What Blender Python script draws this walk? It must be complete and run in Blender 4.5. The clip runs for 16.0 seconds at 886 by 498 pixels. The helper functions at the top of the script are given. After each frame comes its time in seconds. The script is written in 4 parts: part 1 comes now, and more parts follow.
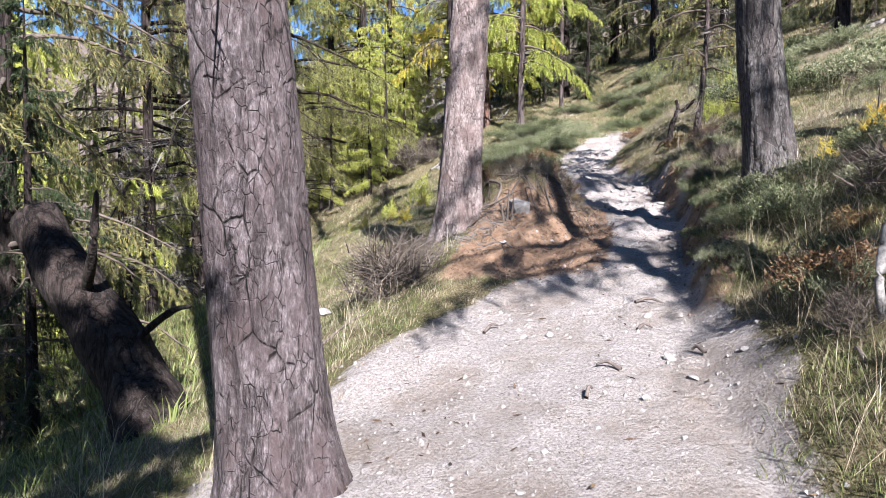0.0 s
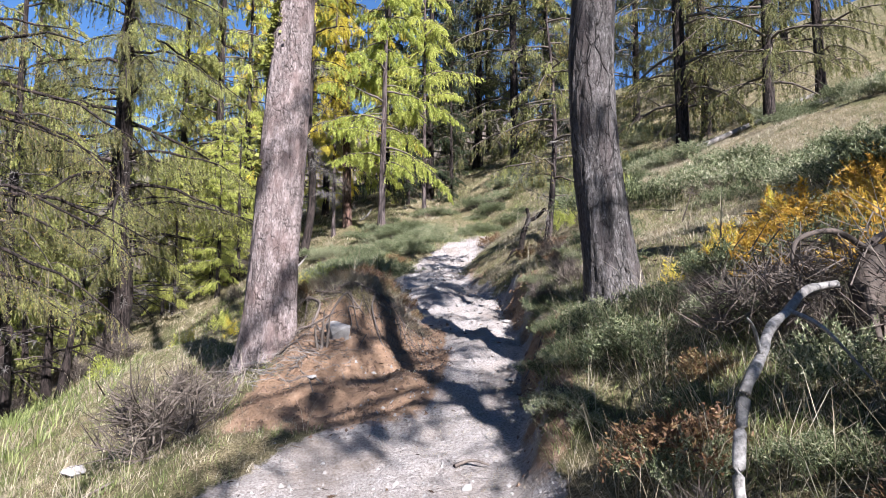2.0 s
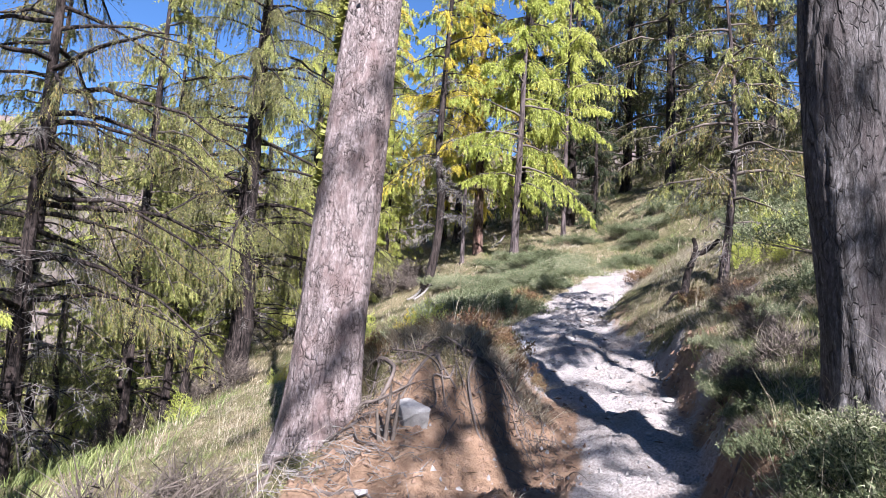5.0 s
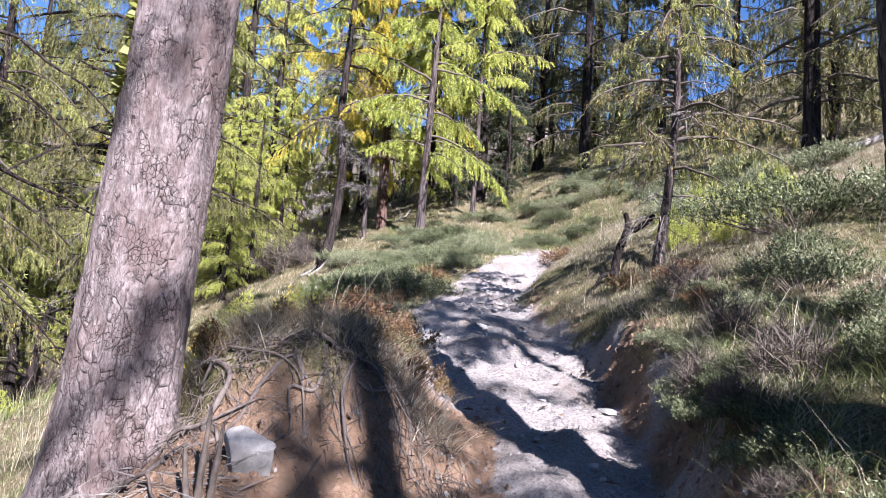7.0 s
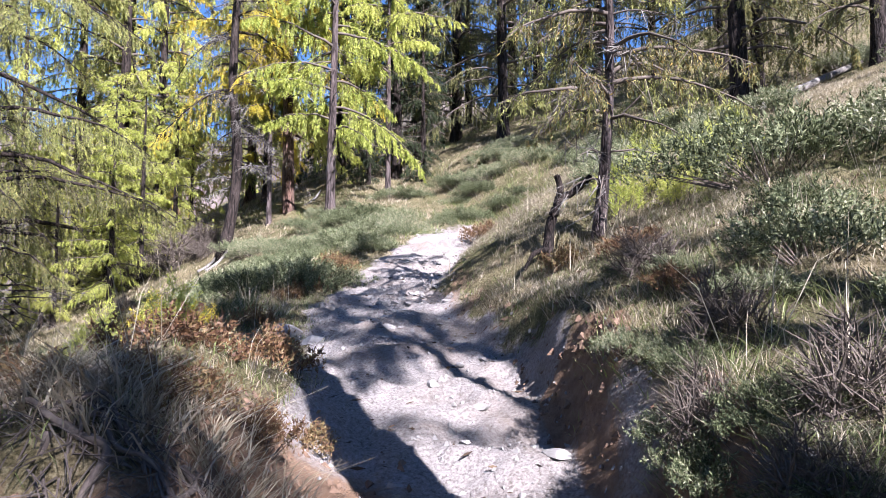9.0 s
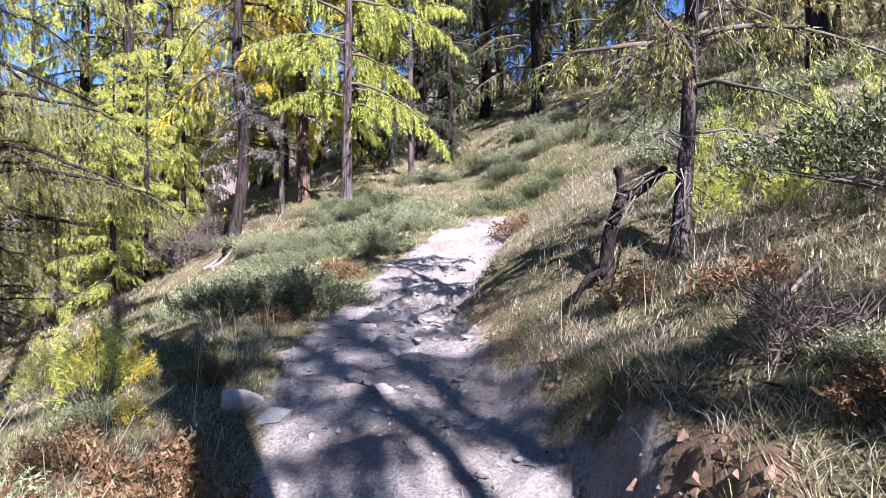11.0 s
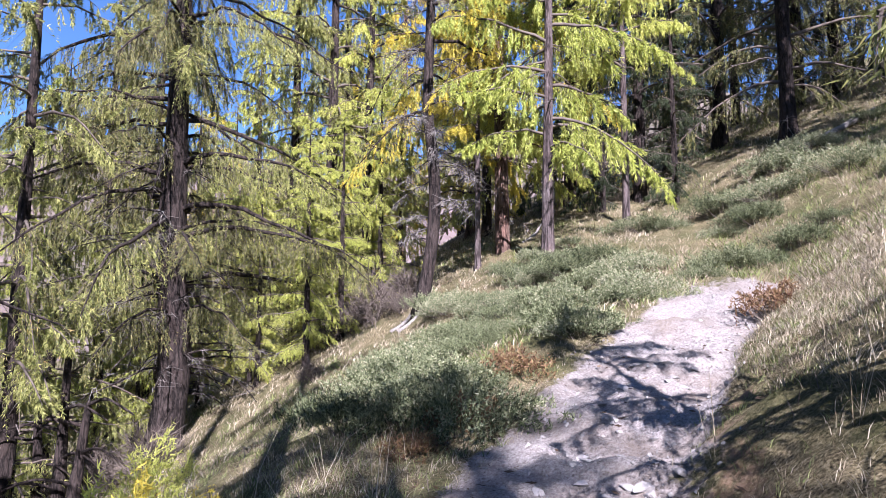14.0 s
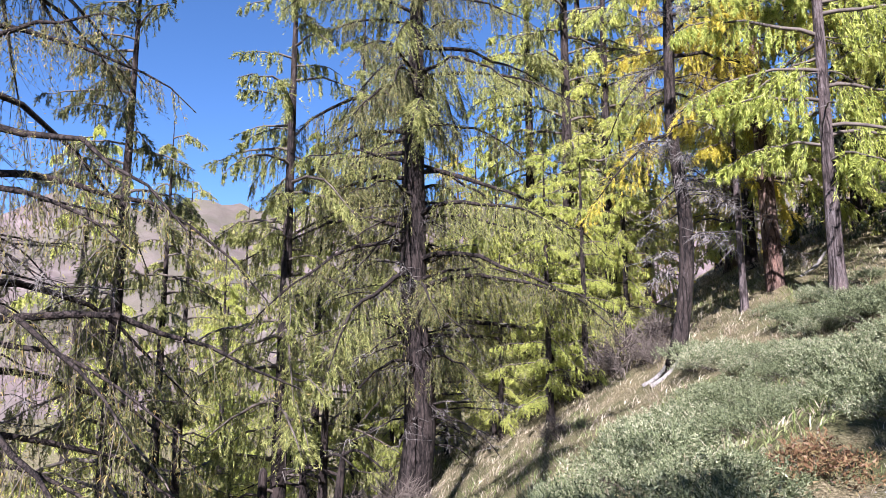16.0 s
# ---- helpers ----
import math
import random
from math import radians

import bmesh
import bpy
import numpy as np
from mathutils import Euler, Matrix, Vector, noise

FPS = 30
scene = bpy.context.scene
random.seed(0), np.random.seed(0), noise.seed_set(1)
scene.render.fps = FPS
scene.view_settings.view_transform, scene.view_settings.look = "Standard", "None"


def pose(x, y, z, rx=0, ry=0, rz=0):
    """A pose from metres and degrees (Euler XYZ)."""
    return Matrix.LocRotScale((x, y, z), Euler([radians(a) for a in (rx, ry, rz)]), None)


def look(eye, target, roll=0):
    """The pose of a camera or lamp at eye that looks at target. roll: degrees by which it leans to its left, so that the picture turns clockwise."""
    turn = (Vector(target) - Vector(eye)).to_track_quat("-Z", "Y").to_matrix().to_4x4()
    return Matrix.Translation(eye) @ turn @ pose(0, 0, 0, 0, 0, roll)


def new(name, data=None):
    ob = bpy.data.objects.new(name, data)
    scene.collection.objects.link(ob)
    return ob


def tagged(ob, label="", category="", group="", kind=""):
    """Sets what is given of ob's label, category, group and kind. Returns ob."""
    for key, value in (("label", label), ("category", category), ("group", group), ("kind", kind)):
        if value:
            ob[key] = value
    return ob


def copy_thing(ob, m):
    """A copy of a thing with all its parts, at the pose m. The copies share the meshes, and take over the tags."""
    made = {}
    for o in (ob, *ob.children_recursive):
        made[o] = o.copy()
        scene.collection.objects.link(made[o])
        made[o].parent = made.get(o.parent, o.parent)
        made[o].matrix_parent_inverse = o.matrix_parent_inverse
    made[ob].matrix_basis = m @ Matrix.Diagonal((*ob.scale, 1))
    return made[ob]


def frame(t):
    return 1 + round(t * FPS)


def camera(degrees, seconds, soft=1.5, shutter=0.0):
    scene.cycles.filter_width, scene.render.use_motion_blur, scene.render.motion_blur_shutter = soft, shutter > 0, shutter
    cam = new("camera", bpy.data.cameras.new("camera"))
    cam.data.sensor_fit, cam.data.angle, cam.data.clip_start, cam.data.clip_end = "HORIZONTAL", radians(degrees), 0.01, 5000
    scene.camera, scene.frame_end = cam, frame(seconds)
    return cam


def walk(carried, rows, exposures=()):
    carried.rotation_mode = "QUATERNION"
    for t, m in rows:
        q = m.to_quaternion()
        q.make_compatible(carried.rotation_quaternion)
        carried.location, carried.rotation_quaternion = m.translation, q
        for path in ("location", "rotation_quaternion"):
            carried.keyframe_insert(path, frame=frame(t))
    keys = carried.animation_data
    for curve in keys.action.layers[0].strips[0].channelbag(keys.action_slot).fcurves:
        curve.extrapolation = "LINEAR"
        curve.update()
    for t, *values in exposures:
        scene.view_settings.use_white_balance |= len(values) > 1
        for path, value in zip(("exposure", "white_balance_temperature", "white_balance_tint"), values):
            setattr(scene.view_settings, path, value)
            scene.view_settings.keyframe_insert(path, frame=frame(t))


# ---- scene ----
cam = camera(66.1, 16.0, soft=0.6)
PATH = [
    (0, (0.199, 0.406, 1.198), (0.196, 2.803, 1.086), 0.0),
    (0.5, (0.330, 0.730, 1.249), (0.631, 3.109, 1.206), 1.3),
    (1, (0.480, 1.064, 1.295), (0.977, 3.412, 1.243), 1.3),
    (1.5, (0.678, 1.333, 1.298), (1.207, 3.674, 1.328), 0.7),
    (2, (0.894, 1.522, 1.484), (1.313, 3.875, 1.710), 0.1),
    (2.5, (1.004, 1.818, 1.598), (1.266, 4.184, 1.906), -0.5),
    (3, (1.097, 2.065, 1.692), (1.240, 4.442, 1.987), 0.3),
    (3.5, (1.250, 2.316, 1.778), (1.272, 4.698, 2.066), 0.8),
    (6, (1.342, 4.536, 1.843), (1.260, 6.914, 2.154), 3.6),
    (6.5, (1.358, 4.834, 1.864), (1.417, 7.220, 2.116), 4.4),
    (7, (1.477, 5.232, 1.908), (1.732, 7.604, 2.158), 4.3),
    (7.5, (1.609, 5.461, 2.005), (2.016, 7.822, 2.158), 3.1),
    (8, (1.714, 5.815, 1.987), (2.162, 8.164, 2.188), 1.3),
    (10.5, (2.273, 7.882, 2.449), (2.815, 10.217, 2.579), -0.2),
    (11, (2.387, 8.240, 2.532), (2.779, 10.606, 2.634), -0.7),
    (11.5, (2.485, 8.614, 2.532), (2.726, 10.997, 2.690), -0.0),
    (12, (2.536, 8.981, 2.732), (2.648, 11.374, 2.873), 0.4),
    (12.5, (2.644, 9.277, 2.765), (2.609, 11.672, 2.909), 2.4),
    (13, (2.719, 9.612, 2.857), (2.524, 12.004, 2.928), 0.8),
    (13.5, (2.725, 10.021, 2.938), (2.350, 12.384, 3.120), 0.7),
    (14, (2.819, 10.345, 3.025), (2.440, 12.703, 3.270), 0.2),
    (14.5, (2.902, 10.604, 3.227), (2.471, 12.946, 3.529), -2.1),
    (15, (2.855, 10.808, 3.262), (2.366, 13.127, 3.643), -1.1),
    (15.5, (2.760, 11.050, 3.284), (1.916, 13.270, 3.630), -0.8),
    (16, (2.646, 11.275, 3.304), (1.470, 13.334, 3.673), -0.2),
]
walk(cam, [(t, look(eye, target, roll)) for t, eye, target, roll in PATH], [(0, 2.1, 6450, 14), (2, 2.0, 6400, 14), (3.5, 2.1, 6300, 15), (6.5, 2.2, 6200, 20), (11, 2.3, 6150, 23), (13, 2.2, 5950, 27), (14.5, 2.15, 6150, 25), (16, 2.12, 6150, 22)])

# ---- light ----
SUN_AZ = Vector((0.32, -0.95, 0.0)).normalized()      # where the sun stands, on plan
SUN_EL = radians(37)
sun_way = Vector((SUN_AZ.x * math.cos(SUN_EL), SUN_AZ.y * math.cos(SUN_EL), math.sin(SUN_EL)))
world = bpy.data.worlds.new("sky")
scene.world = world
world.use_nodes = True
wn = world.node_tree.nodes
sky = wn.new("ShaderNodeTexSky")
sky.sky_type = "NISHITA"
sky.sun_disc = False
sky.sun_elevation = SUN_EL
sky.sun_rotation = math.atan2(SUN_AZ.x, SUN_AZ.y)
sky.altitude = 2000
sky.air_density = 1.0
sky.dust_density = 0.0
sky.ozone_density = 5.0
wn["Background"].inputs["Strength"].default_value = 0.05
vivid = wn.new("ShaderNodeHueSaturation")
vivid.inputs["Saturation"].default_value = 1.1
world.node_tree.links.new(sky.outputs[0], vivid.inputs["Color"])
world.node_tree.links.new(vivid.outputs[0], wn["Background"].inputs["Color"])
sun_data = bpy.data.lights.new("sun", "SUN")
sun_data.energy, sun_data.angle, sun_data.color = 5.0, radians(0.53), (1.0, 0.97, 0.945)
sun = new("sun", sun_data)
sun.matrix_world = look((0, 0, 60), Vector((0, 0, 60)) - sun_way)


# ---- materials ----
def material(name):
    m = bpy.data.materials.new(name)
    m.use_nodes = True
    return m, m.node_tree.nodes, m.node_tree.links, m.node_tree.nodes["Principled BSDF"]


def ramp(nodes, links, fac, stops):
    r = nodes.new("ShaderNodeValToRGB")
    el = r.color_ramp.elements
    el[0].position, el[0].color = stops[0][0], (*stops[0][1], 1)
    el[1].position, el[1].color = stops[-1][0], (*stops[-1][1], 1)
    for p, c in stops[1:-1]:
        e = el.new(p)
        e.color = (*c, 1)
    links.new(fac, r.inputs[0])
    return r.outputs[0]


def tex_noise(nodes, links, vec, scale, detail=5, rough=0.6, distort=0.0):
    n = nodes.new("ShaderNodeTexNoise")
    n.inputs["Scale"].default_value, n.inputs["Detail"].default_value = scale, detail
    n.inputs["Roughness"].default_value, n.inputs["Distortion"].default_value = rough, distort
    if vec:
        links.new(vec, n.inputs["Vector"])
    return n.outputs["Fac"]


def mixed(nodes, links, fac, a, b, mode="MIX"):
    m = nodes.new("ShaderNodeMix")
    m.data_type, m.blend_type = "RGBA", mode
    for sock, v in ((m.inputs["Factor"], fac), (m.inputs["A"], a), (m.inputs["B"], b)):
        if isinstance(v, (int, float)):
            sock.default_value = v
        elif isinstance(v, tuple):
            sock.default_value = (*v, 1)
        else:
            links.new(v, sock)
    return m.outputs["Result"]


def maths(nodes, links, op, a, b=0.0):
    m = nodes.new("ShaderNodeMath")
    m.operation = op
    m.use_clamp = op in ("MULTIPLY_ADD",)
    for sock, v in zip(m.inputs, (a, b)):
        if isinstance(v, (int, float)):
            sock.default_value = v
        else:
            links.new(v, sock)
    return m.outputs[0]


def bump(nodes, links, bsdf, height, strength, distance=0.02):
    b = nodes.new("ShaderNodeBump")
    b.inputs["Strength"].default_value, b.inputs["Distance"].default_value = strength, distance
    links.new(height, b.inputs["Height"])
    links.new(b.outputs[0], bsdf.inputs["Normal"])


def stretched(nodes, links, sx, sy, sz):
    co = nodes.new("ShaderNodeTexCoord").outputs["Object"]
    mp = nodes.new("ShaderNodeMapping")
    mp.inputs["Scale"].default_value = (sx, sy, sz)
    links.new(co, mp.inputs["Vector"])
    return mp.outputs[0]


def bark(name, dark, mid, light, cell=9.0, tall=0.22, gap=0.05, flecks=0.0, tint2=(0.15, 0.12, 0.1), lines=1.0):
    """Old bark: wandering upright furrows broken by short cross cracks, flaking plates, broad tints."""
    m, n, l, b = material(name)

    def ridge(sx, sz, width, bend):
        f = tex_noise(n, l, stretched(n, l, sx, sx, sz), 1.0, 4, 0.55, bend)
        d = maths(n, l, "ABSOLUTE", maths(n, l, "SUBTRACT", f, 0.5))
        return ramp(n, l, d, [(0.0, (0, 0, 0)), (width, (0.75, 0.75, 0.75)), (width * 2.6, (1, 1, 1))])

    furrow = ridge(cell, cell * tall, gap, 0.15)
    cross = ridge(cell * 0.3, cell * 1.3, gap * 0.35, 0.1)
    small = ridge(cell * 2.6, cell * 0.45, gap * 0.9, 0.2)
    fine = tex_noise(n, l, stretched(n, l, 34, 34, 13), 1.0, 8, 0.78)
    broad = tex_noise(n, l, stretched(n, l, 2.4, 2.4, 1.2), 1.0, 5, 0.65)
    crack = mixed(n, l, 0.12, furrow, cross, "MULTIPLY")
    crack = mixed(n, l, 0.4, crack, small, "MULTIPLY")
    crack = mixed(n, l, lines, (0.95, 0.95, 0.94), crack)
    if flecks:
        fk = tex_noise(n, l, stretched(n, l, 15, 15, 9), 1.0, 6, 0.62, 0.2)
        crack = mixed(n, l, flecks, crack, ramp(n, l, fk, [(0.56, (1, 1, 1)), (0.64, (0, 0, 0))]), "MULTIPLY")
    tint = ramp(n, l, fine, [(0.3, dark), (0.48, mid), (0.68, light)])
    tint = mixed(n, l, ramp(n, l, broad, [(0.40, (0, 0, 0)), (0.66, (0.75, 0.75, 0.75))]), tint, tint2)
    l.new(mixed(n, l, crack, tuple(v * 0.35 for v in dark), tint), b.inputs["Base Color"])
    b.inputs["Roughness"].default_value = 0.92
    b.inputs["Specular IOR Level"].default_value = 0.2
    bump(n, l, b, maths(n, l, "ADD", crack, maths(n, l, "MULTIPLY", fine, 0.55)), 1.0, 0.022)
    return m


def bark_plated(name, dark, mid, light, red, scale=7.0, tall=0.5, gap=0.05, streak=0.7, depth=0.0):
    """Thick old bark: smooth-faced plates between dark cracks that run up and across."""
    m, n, l, b = material(name)
    co = stretched(n, l, 1.0, 1.0, tall)
    warp = n.new("ShaderNodeTexNoise")
    warp.inputs["Scale"].default_value, warp.inputs["Detail"].default_value = 5.0, 4
    l.new(co, warp.inputs["Vector"])
    shift = n.new("ShaderNodeVectorMath")
    shift.operation = "MULTIPLY_ADD"
    shift.inputs[1].default_value = (0.08, 0.08, 0.05)
    l.new(warp.outputs["Color"], shift.inputs[0])
    l.new(co, shift.inputs[2])

    def cells(sc, feature):
        v = n.new("ShaderNodeTexVoronoi")
        v.feature = feature
        v.inputs["Scale"].default_value = sc
        l.new(shift.outputs[0], v.inputs["Vector"])
        return v.outputs["Distance"] if feature == "DISTANCE_TO_EDGE" else v.outputs["Color"]

    big = ramp(n, l, cells(scale, "DISTANCE_TO_EDGE"), [(0.0, (depth, depth, depth)), (gap, (0.8, 0.8, 0.8)), (gap * 3, (1, 1, 1))])
    small = ramp(n, l, cells(scale * 2.9, "DISTANCE_TO_EDGE"), [(0.0, (0.1, 0.1, 0.1)), (gap, (1, 1, 1))])
    hide = ramp(n, l, tex_noise(n, l, co, 7.0, 5, 0.7), [(0.40, (1, 1, 1)), (0.54, (0, 0, 0))])
    hide2 = ramp(n, l, tex_noise(n, l, co, 11.0, 5, 0.7), [(0.40, (1, 1, 1)), (0.54, (0, 0, 0))])
    crack = mixed(n, l, 1.0, mixed(n, l, hide, (1.0, 1.0, 1.0), big), mixed(n, l, hide2, (1.0, 1.0, 1.0), small), "MULTIPLY")
    furrow = tex_noise(n, l, stretched(n, l, 13, 13, 2.6), 1.0, 6, 0.65, 0.3)
    furrow = ramp(n, l, furrow, [(0.36, (0.25, 0.25, 0.25)), (0.5, (1, 1, 1))])
    crack = mixed(n, l, streak, crack, furrow, "MULTIPLY")
    fine = tex_noise(n, l, stretched(n, l, 55, 55, 20), 1.0, 9, 0.8)
    tint = ramp(n, l, fine, [(0.32, dark), (0.5, mid), (0.66, light)])
    tint = mixed(n, l, ramp(n, l, tex_noise(n, l, co, 4.5, 6, 0.7), [(0.45, (0, 0, 0)), (0.62, (0.85, 0.85, 0.85))]), tint, red)
    l.new(mixed(n, l, crack, tuple(v * 0.3 for v in dark), tint), b.inputs["Base Color"])
    b.inputs["Roughness"].default_value = 0.9
    b.inputs["Specular IOR Level"].default_value = 0.25
    bump(n, l, b, maths(n, l, "ADD", crack, maths(n, l, "MULTIPLY", fine, 0.6)), 1.0, 0.03)
    return m


def leafy(name, stops, through_amount=0.35, rough=0.55):
    """Needles and leaves: colour by island and by plant, part of the light passing through."""
    m, n, l, b = material(name)
    isl = n.new("ShaderNodeNewGeometry").outputs["Random Per Island"]
    obj = n.new("ShaderNodeObjectInfo").outputs["Random"]
    f = maths(n, l, "ADD", maths(n, l, "MULTIPLY", isl, 0.7), maths(n, l, "MULTIPLY", obj, 0.3))
    col = ramp(n, l, f, stops)
    l.new(col, b.inputs["Base Color"])
    b.inputs["Roughness"].default_value = rough
    b.inputs["Specular IOR Level"].default_value = 0.3
    tr = n.new("ShaderNodeBsdfTranslucent")
    l.new(col, tr.inputs["Color"])
    mx = n.new("ShaderNodeMixShader")
    mx.inputs[0].default_value = through_amount
    l.new(b.outputs[0], mx.inputs[1])
    l.new(tr.outputs[0], mx.inputs[2])
    l.new(mx.outputs[0], n["Material Output"].inputs["Surface"])
    return m


def plain(name, a, c, scale=20.0, rough=0.85, relief=0.4, dist=0.01):
    m, n, l, b = material(name)
    co = n.new("ShaderNodeTexCoord").outputs["Object"]
    f = tex_noise(n, l, co, scale, 7, 0.68)
    g = tex_noise(n, l, co, scale * 0.17, 4, 0.6)
    col = ramp(n, l, f, [(0.32, a), (0.7, c)])
    dk = tuple(v * 0.6 for v in a)
    l.new(mixed(n, l, ramp(n, l, g, [(0.42, (0, 0, 0)), (0.66, (0.7, 0.7, 0.7))]), col, dk), b.inputs["Base Color"])
    b.inputs["Roughness"].default_value = rough
    bump(n, l, b, f, relief, dist)
    return m


BARK_GREY = bark("larch_bark_grey", (0.039, 0.029, 0.029), (0.090, 0.074, 0.074), (0.164, 0.144, 0.148), 6.5, 0.14, 0.05, 0.0, (0.094, 0.066, 0.062))
BARK_PLATED = bark_plated("larch_bark_plated", (0.03, 0.023, 0.025), (0.10, 0.083, 0.088), (0.25, 0.222, 0.235), (0.06, 0.043, 0.045), 7.5, 0.5, 0.035, 0.8)
BARK_SCALY = bark_plated("larch_bark_scaly", (0.065, 0.048, 0.047), (0.21, 0.173, 0.17), (0.37, 0.325, 0.327), (0.14, 0.1, 0.095), 19.0, 0.6, 0.07, 0.35, 0.35)
BARK_PALE = bark_plated("larch_bark_pale", (0.032, 0.027, 0.027), (0.095, 0.088, 0.088), (0.24, 0.228, 0.232), (0.05, 0.04, 0.04), 11.0, 0.3, 0.05, 0.75)
BARK_RED = bark("larch_bark_red", (0.05, 0.025, 0.02), (0.13, 0.075, 0.06), (0.21, 0.145, 0.125), 9.0, 0.2, 0.05)
# near-black: the shade under the boughs is put into this bark colour
BARK_SHADE_DARK = bark("old_bark_shade_dark", (0.012, 0.009, 0.009), (0.033, 0.025, 0.023), (0.075, 0.062, 0.06), 8.0, 0.2, 0.05, 0.0, (0.035, 0.025, 0.022))
TWIG = plain("twig_bark", (0.05, 0.037, 0.03), (0.12, 0.1, 0.085), 30)
DEADWOOD = plain("weathered_wood", (0.08, 0.072, 0.068), (0.23, 0.215, 0.205), 30)
LICHENED = plain("lichened_dead_bark", (0.05, 0.047, 0.045), (0.3, 0.29, 0.285), 38)
ROOT = plain("root_bark", (0.05, 0.037, 0.033), (0.15, 0.125, 0.11), 26)
PALE_STONE = plain("pale_stone", (0.2, 0.19, 0.188), (0.38, 0.37, 0.372), 20, 0.85, 0.6, 0.012)
STONE = plain("grey_stone", (0.15, 0.143, 0.14), (0.3, 0.292, 0.288), 22, 0.85, 0.6, 0.012)
LEAF_GREEN = leafy("larch_needles_green", [(0.05, (0.068, 0.085, 0.025)), (0.4, (0.227, 0.249, 0.077)), (0.7, (0.363, 0.363, 0.129)), (0.95, (0.443, 0.369, 0.106))], 0.42)
LEAF_LIME = leafy("larch_needles_lime", [(0.05, (0.192, 0.246, 0.044)), (0.5, (0.423, 0.465, 0.11)), (0.9, (0.573, 0.56, 0.174))], 0.5)
LEAF_YELLOW = leafy("larch_needles_yellow", [(0.05, (0.343, 0.297, 0.042)), (0.5, (0.582, 0.503, 0.079)), (0.9, (0.608, 0.476, 0.079))], 0.5)
LEAF_DULL = leafy("larch_needles_dull", [(0.05, (0.034, 0.042, 0.017)), (0.5, (0.123, 0.134, 0.05)), (0.85, (0.246, 0.218, 0.084)), (0.97, (0.302, 0.202, 0.056))], 0.38)
LEAF_DARK = leafy("spruce_needles", [(0.1, (0.011, 0.022, 0.01)), (0.6, (0.028, 0.045, 0.017)), (0.95, (0.05, 0.062, 0.022))], 0.2)
LEAF_ORANGE = leafy("larch_needles_orange", [(0.1, (0.252, 0.123, 0.022)), (0.5, (0.37, 0.224, 0.034)), (0.9, (0.403, 0.291, 0.05))], 0.4)
JUNIPER = leafy("juniper_needles", [(0.05, (0.016, 0.024, 0.011)), (0.35, (0.065, 0.084, 0.036)), (0.7, (0.21, 0.235, 0.13)), (0.97, (0.46, 0.44, 0.33))], 0.22)
BILBERRY = leafy("bilberry_leaves", [(0.1, (0.078, 0.039, 0.025)), (0.5, (0.168, 0.095, 0.05)), (0.9, (0.202, 0.168, 0.078))], 0.3)
STRAW = leafy("dry_grass", [(0.05, (0.13, 0.095, 0.062)), (0.35, (0.28, 0.235, 0.165)), (0.9, (0.5, 0.455, 0.36))], 0.33)
GRASS = leafy("green_grass", [(0.1, (0.05, 0.062, 0.02)), (0.5, (0.15, 0.19, 0.062)), (0.9, (0.32, 0.33, 0.15))], 0.36)
MOSS = leafy("wolf_lichen", [(0.1, (0.09, 0.101, 0.017)), (0.8, (0.19, 0.196, 0.045))], 0.2)


def ground_material():
    m, n, l, b = material("forest_ground")
    co = n.new("ShaderNodeTexCoord").outputs["Object"]

    def attr(key):
        a = n.new("ShaderNodeAttribute")
        a.attribute_name = key
        return a.outputs["Fac"]

    grit = tex_noise(n, l, co, 55, 8, 0.75)
    pebble = tex_noise(n, l, co, 14, 6, 0.65)
    patch = tex_noise(n, l, co, 1.7, 5, 0.6)
    dust = ramp(n, l, grit, [(0.32, (0.09, 0.075, 0.065)), (0.47, (0.25, 0.228, 0.222)), (0.66, (0.40, 0.378, 0.378))])
    dust = mixed(n, l, ramp(n, l, patch, [(0.45, (0, 0, 0)), (0.7, (0.75, 0.75, 0.75))]), dust, (0.165, 0.132, 0.108))
    dust = mixed(n, l, ramp(n, l, pebble, [(0.60, (0, 0, 0)), (0.74, (0.6, 0.6, 0.6))]), dust, (0.12, 0.095, 0.075))
    soil = ramp(n, l, pebble, [(0.3, (0.1, 0.055, 0.033)), (0.5, (0.2, 0.12, 0.075)), (0.75, (0.28, 0.2, 0.145))])
    soil = mixed(n, l, maths(n, l, "MULTIPLY", grit, 0.5), soil, (0.25, 0.19, 0.145))
    turf = ramp(n, l, grit, [(0.36, (0.015, 0.012, 0.007)), (0.5, (0.14, 0.115, 0.065)), (0.64, (0.3, 0.26, 0.17))])
    turf = mixed(n, l, ramp(n, l, patch, [(0.4, (0, 0, 0)), (0.65, (0.8, 0.8, 0.8))]), turf, (0.05, 0.058, 0.02))
    edge = maths(n, l, "SUBTRACT", maths(n, l, "ADD", attr("path"), maths(n, l, "MULTIPLY", pebble, 0.9)), 0.45)
    edge = ramp(n, l, edge, [(0.38, (0, 0, 0)), (0.58, (1, 1, 1))])
    col = mixed(n, l, edge, turf, dust)
    bare = maths(n, l, "SUBTRACT", maths(n, l, "ADD", attr("bare"), maths(n, l, "MULTIPLY", pebble, 0.7)), 0.35)
    col = mixed(n, l, ramp(n, l, bare, [(0.35, (0, 0, 0)), (0.6, (1, 1, 1))]), col, soil)
    l.new(col, b.inputs["Base Color"])
    b.inputs["Roughness"].default_value = 0.95
    b.inputs["Specular IOR Level"].default_value = 0.15
    bump(n, l, b, maths(n, l, "ADD", grit, maths(n, l, "MULTIPLY", pebble, 1.8)), 0.9, 0.035)
    return m


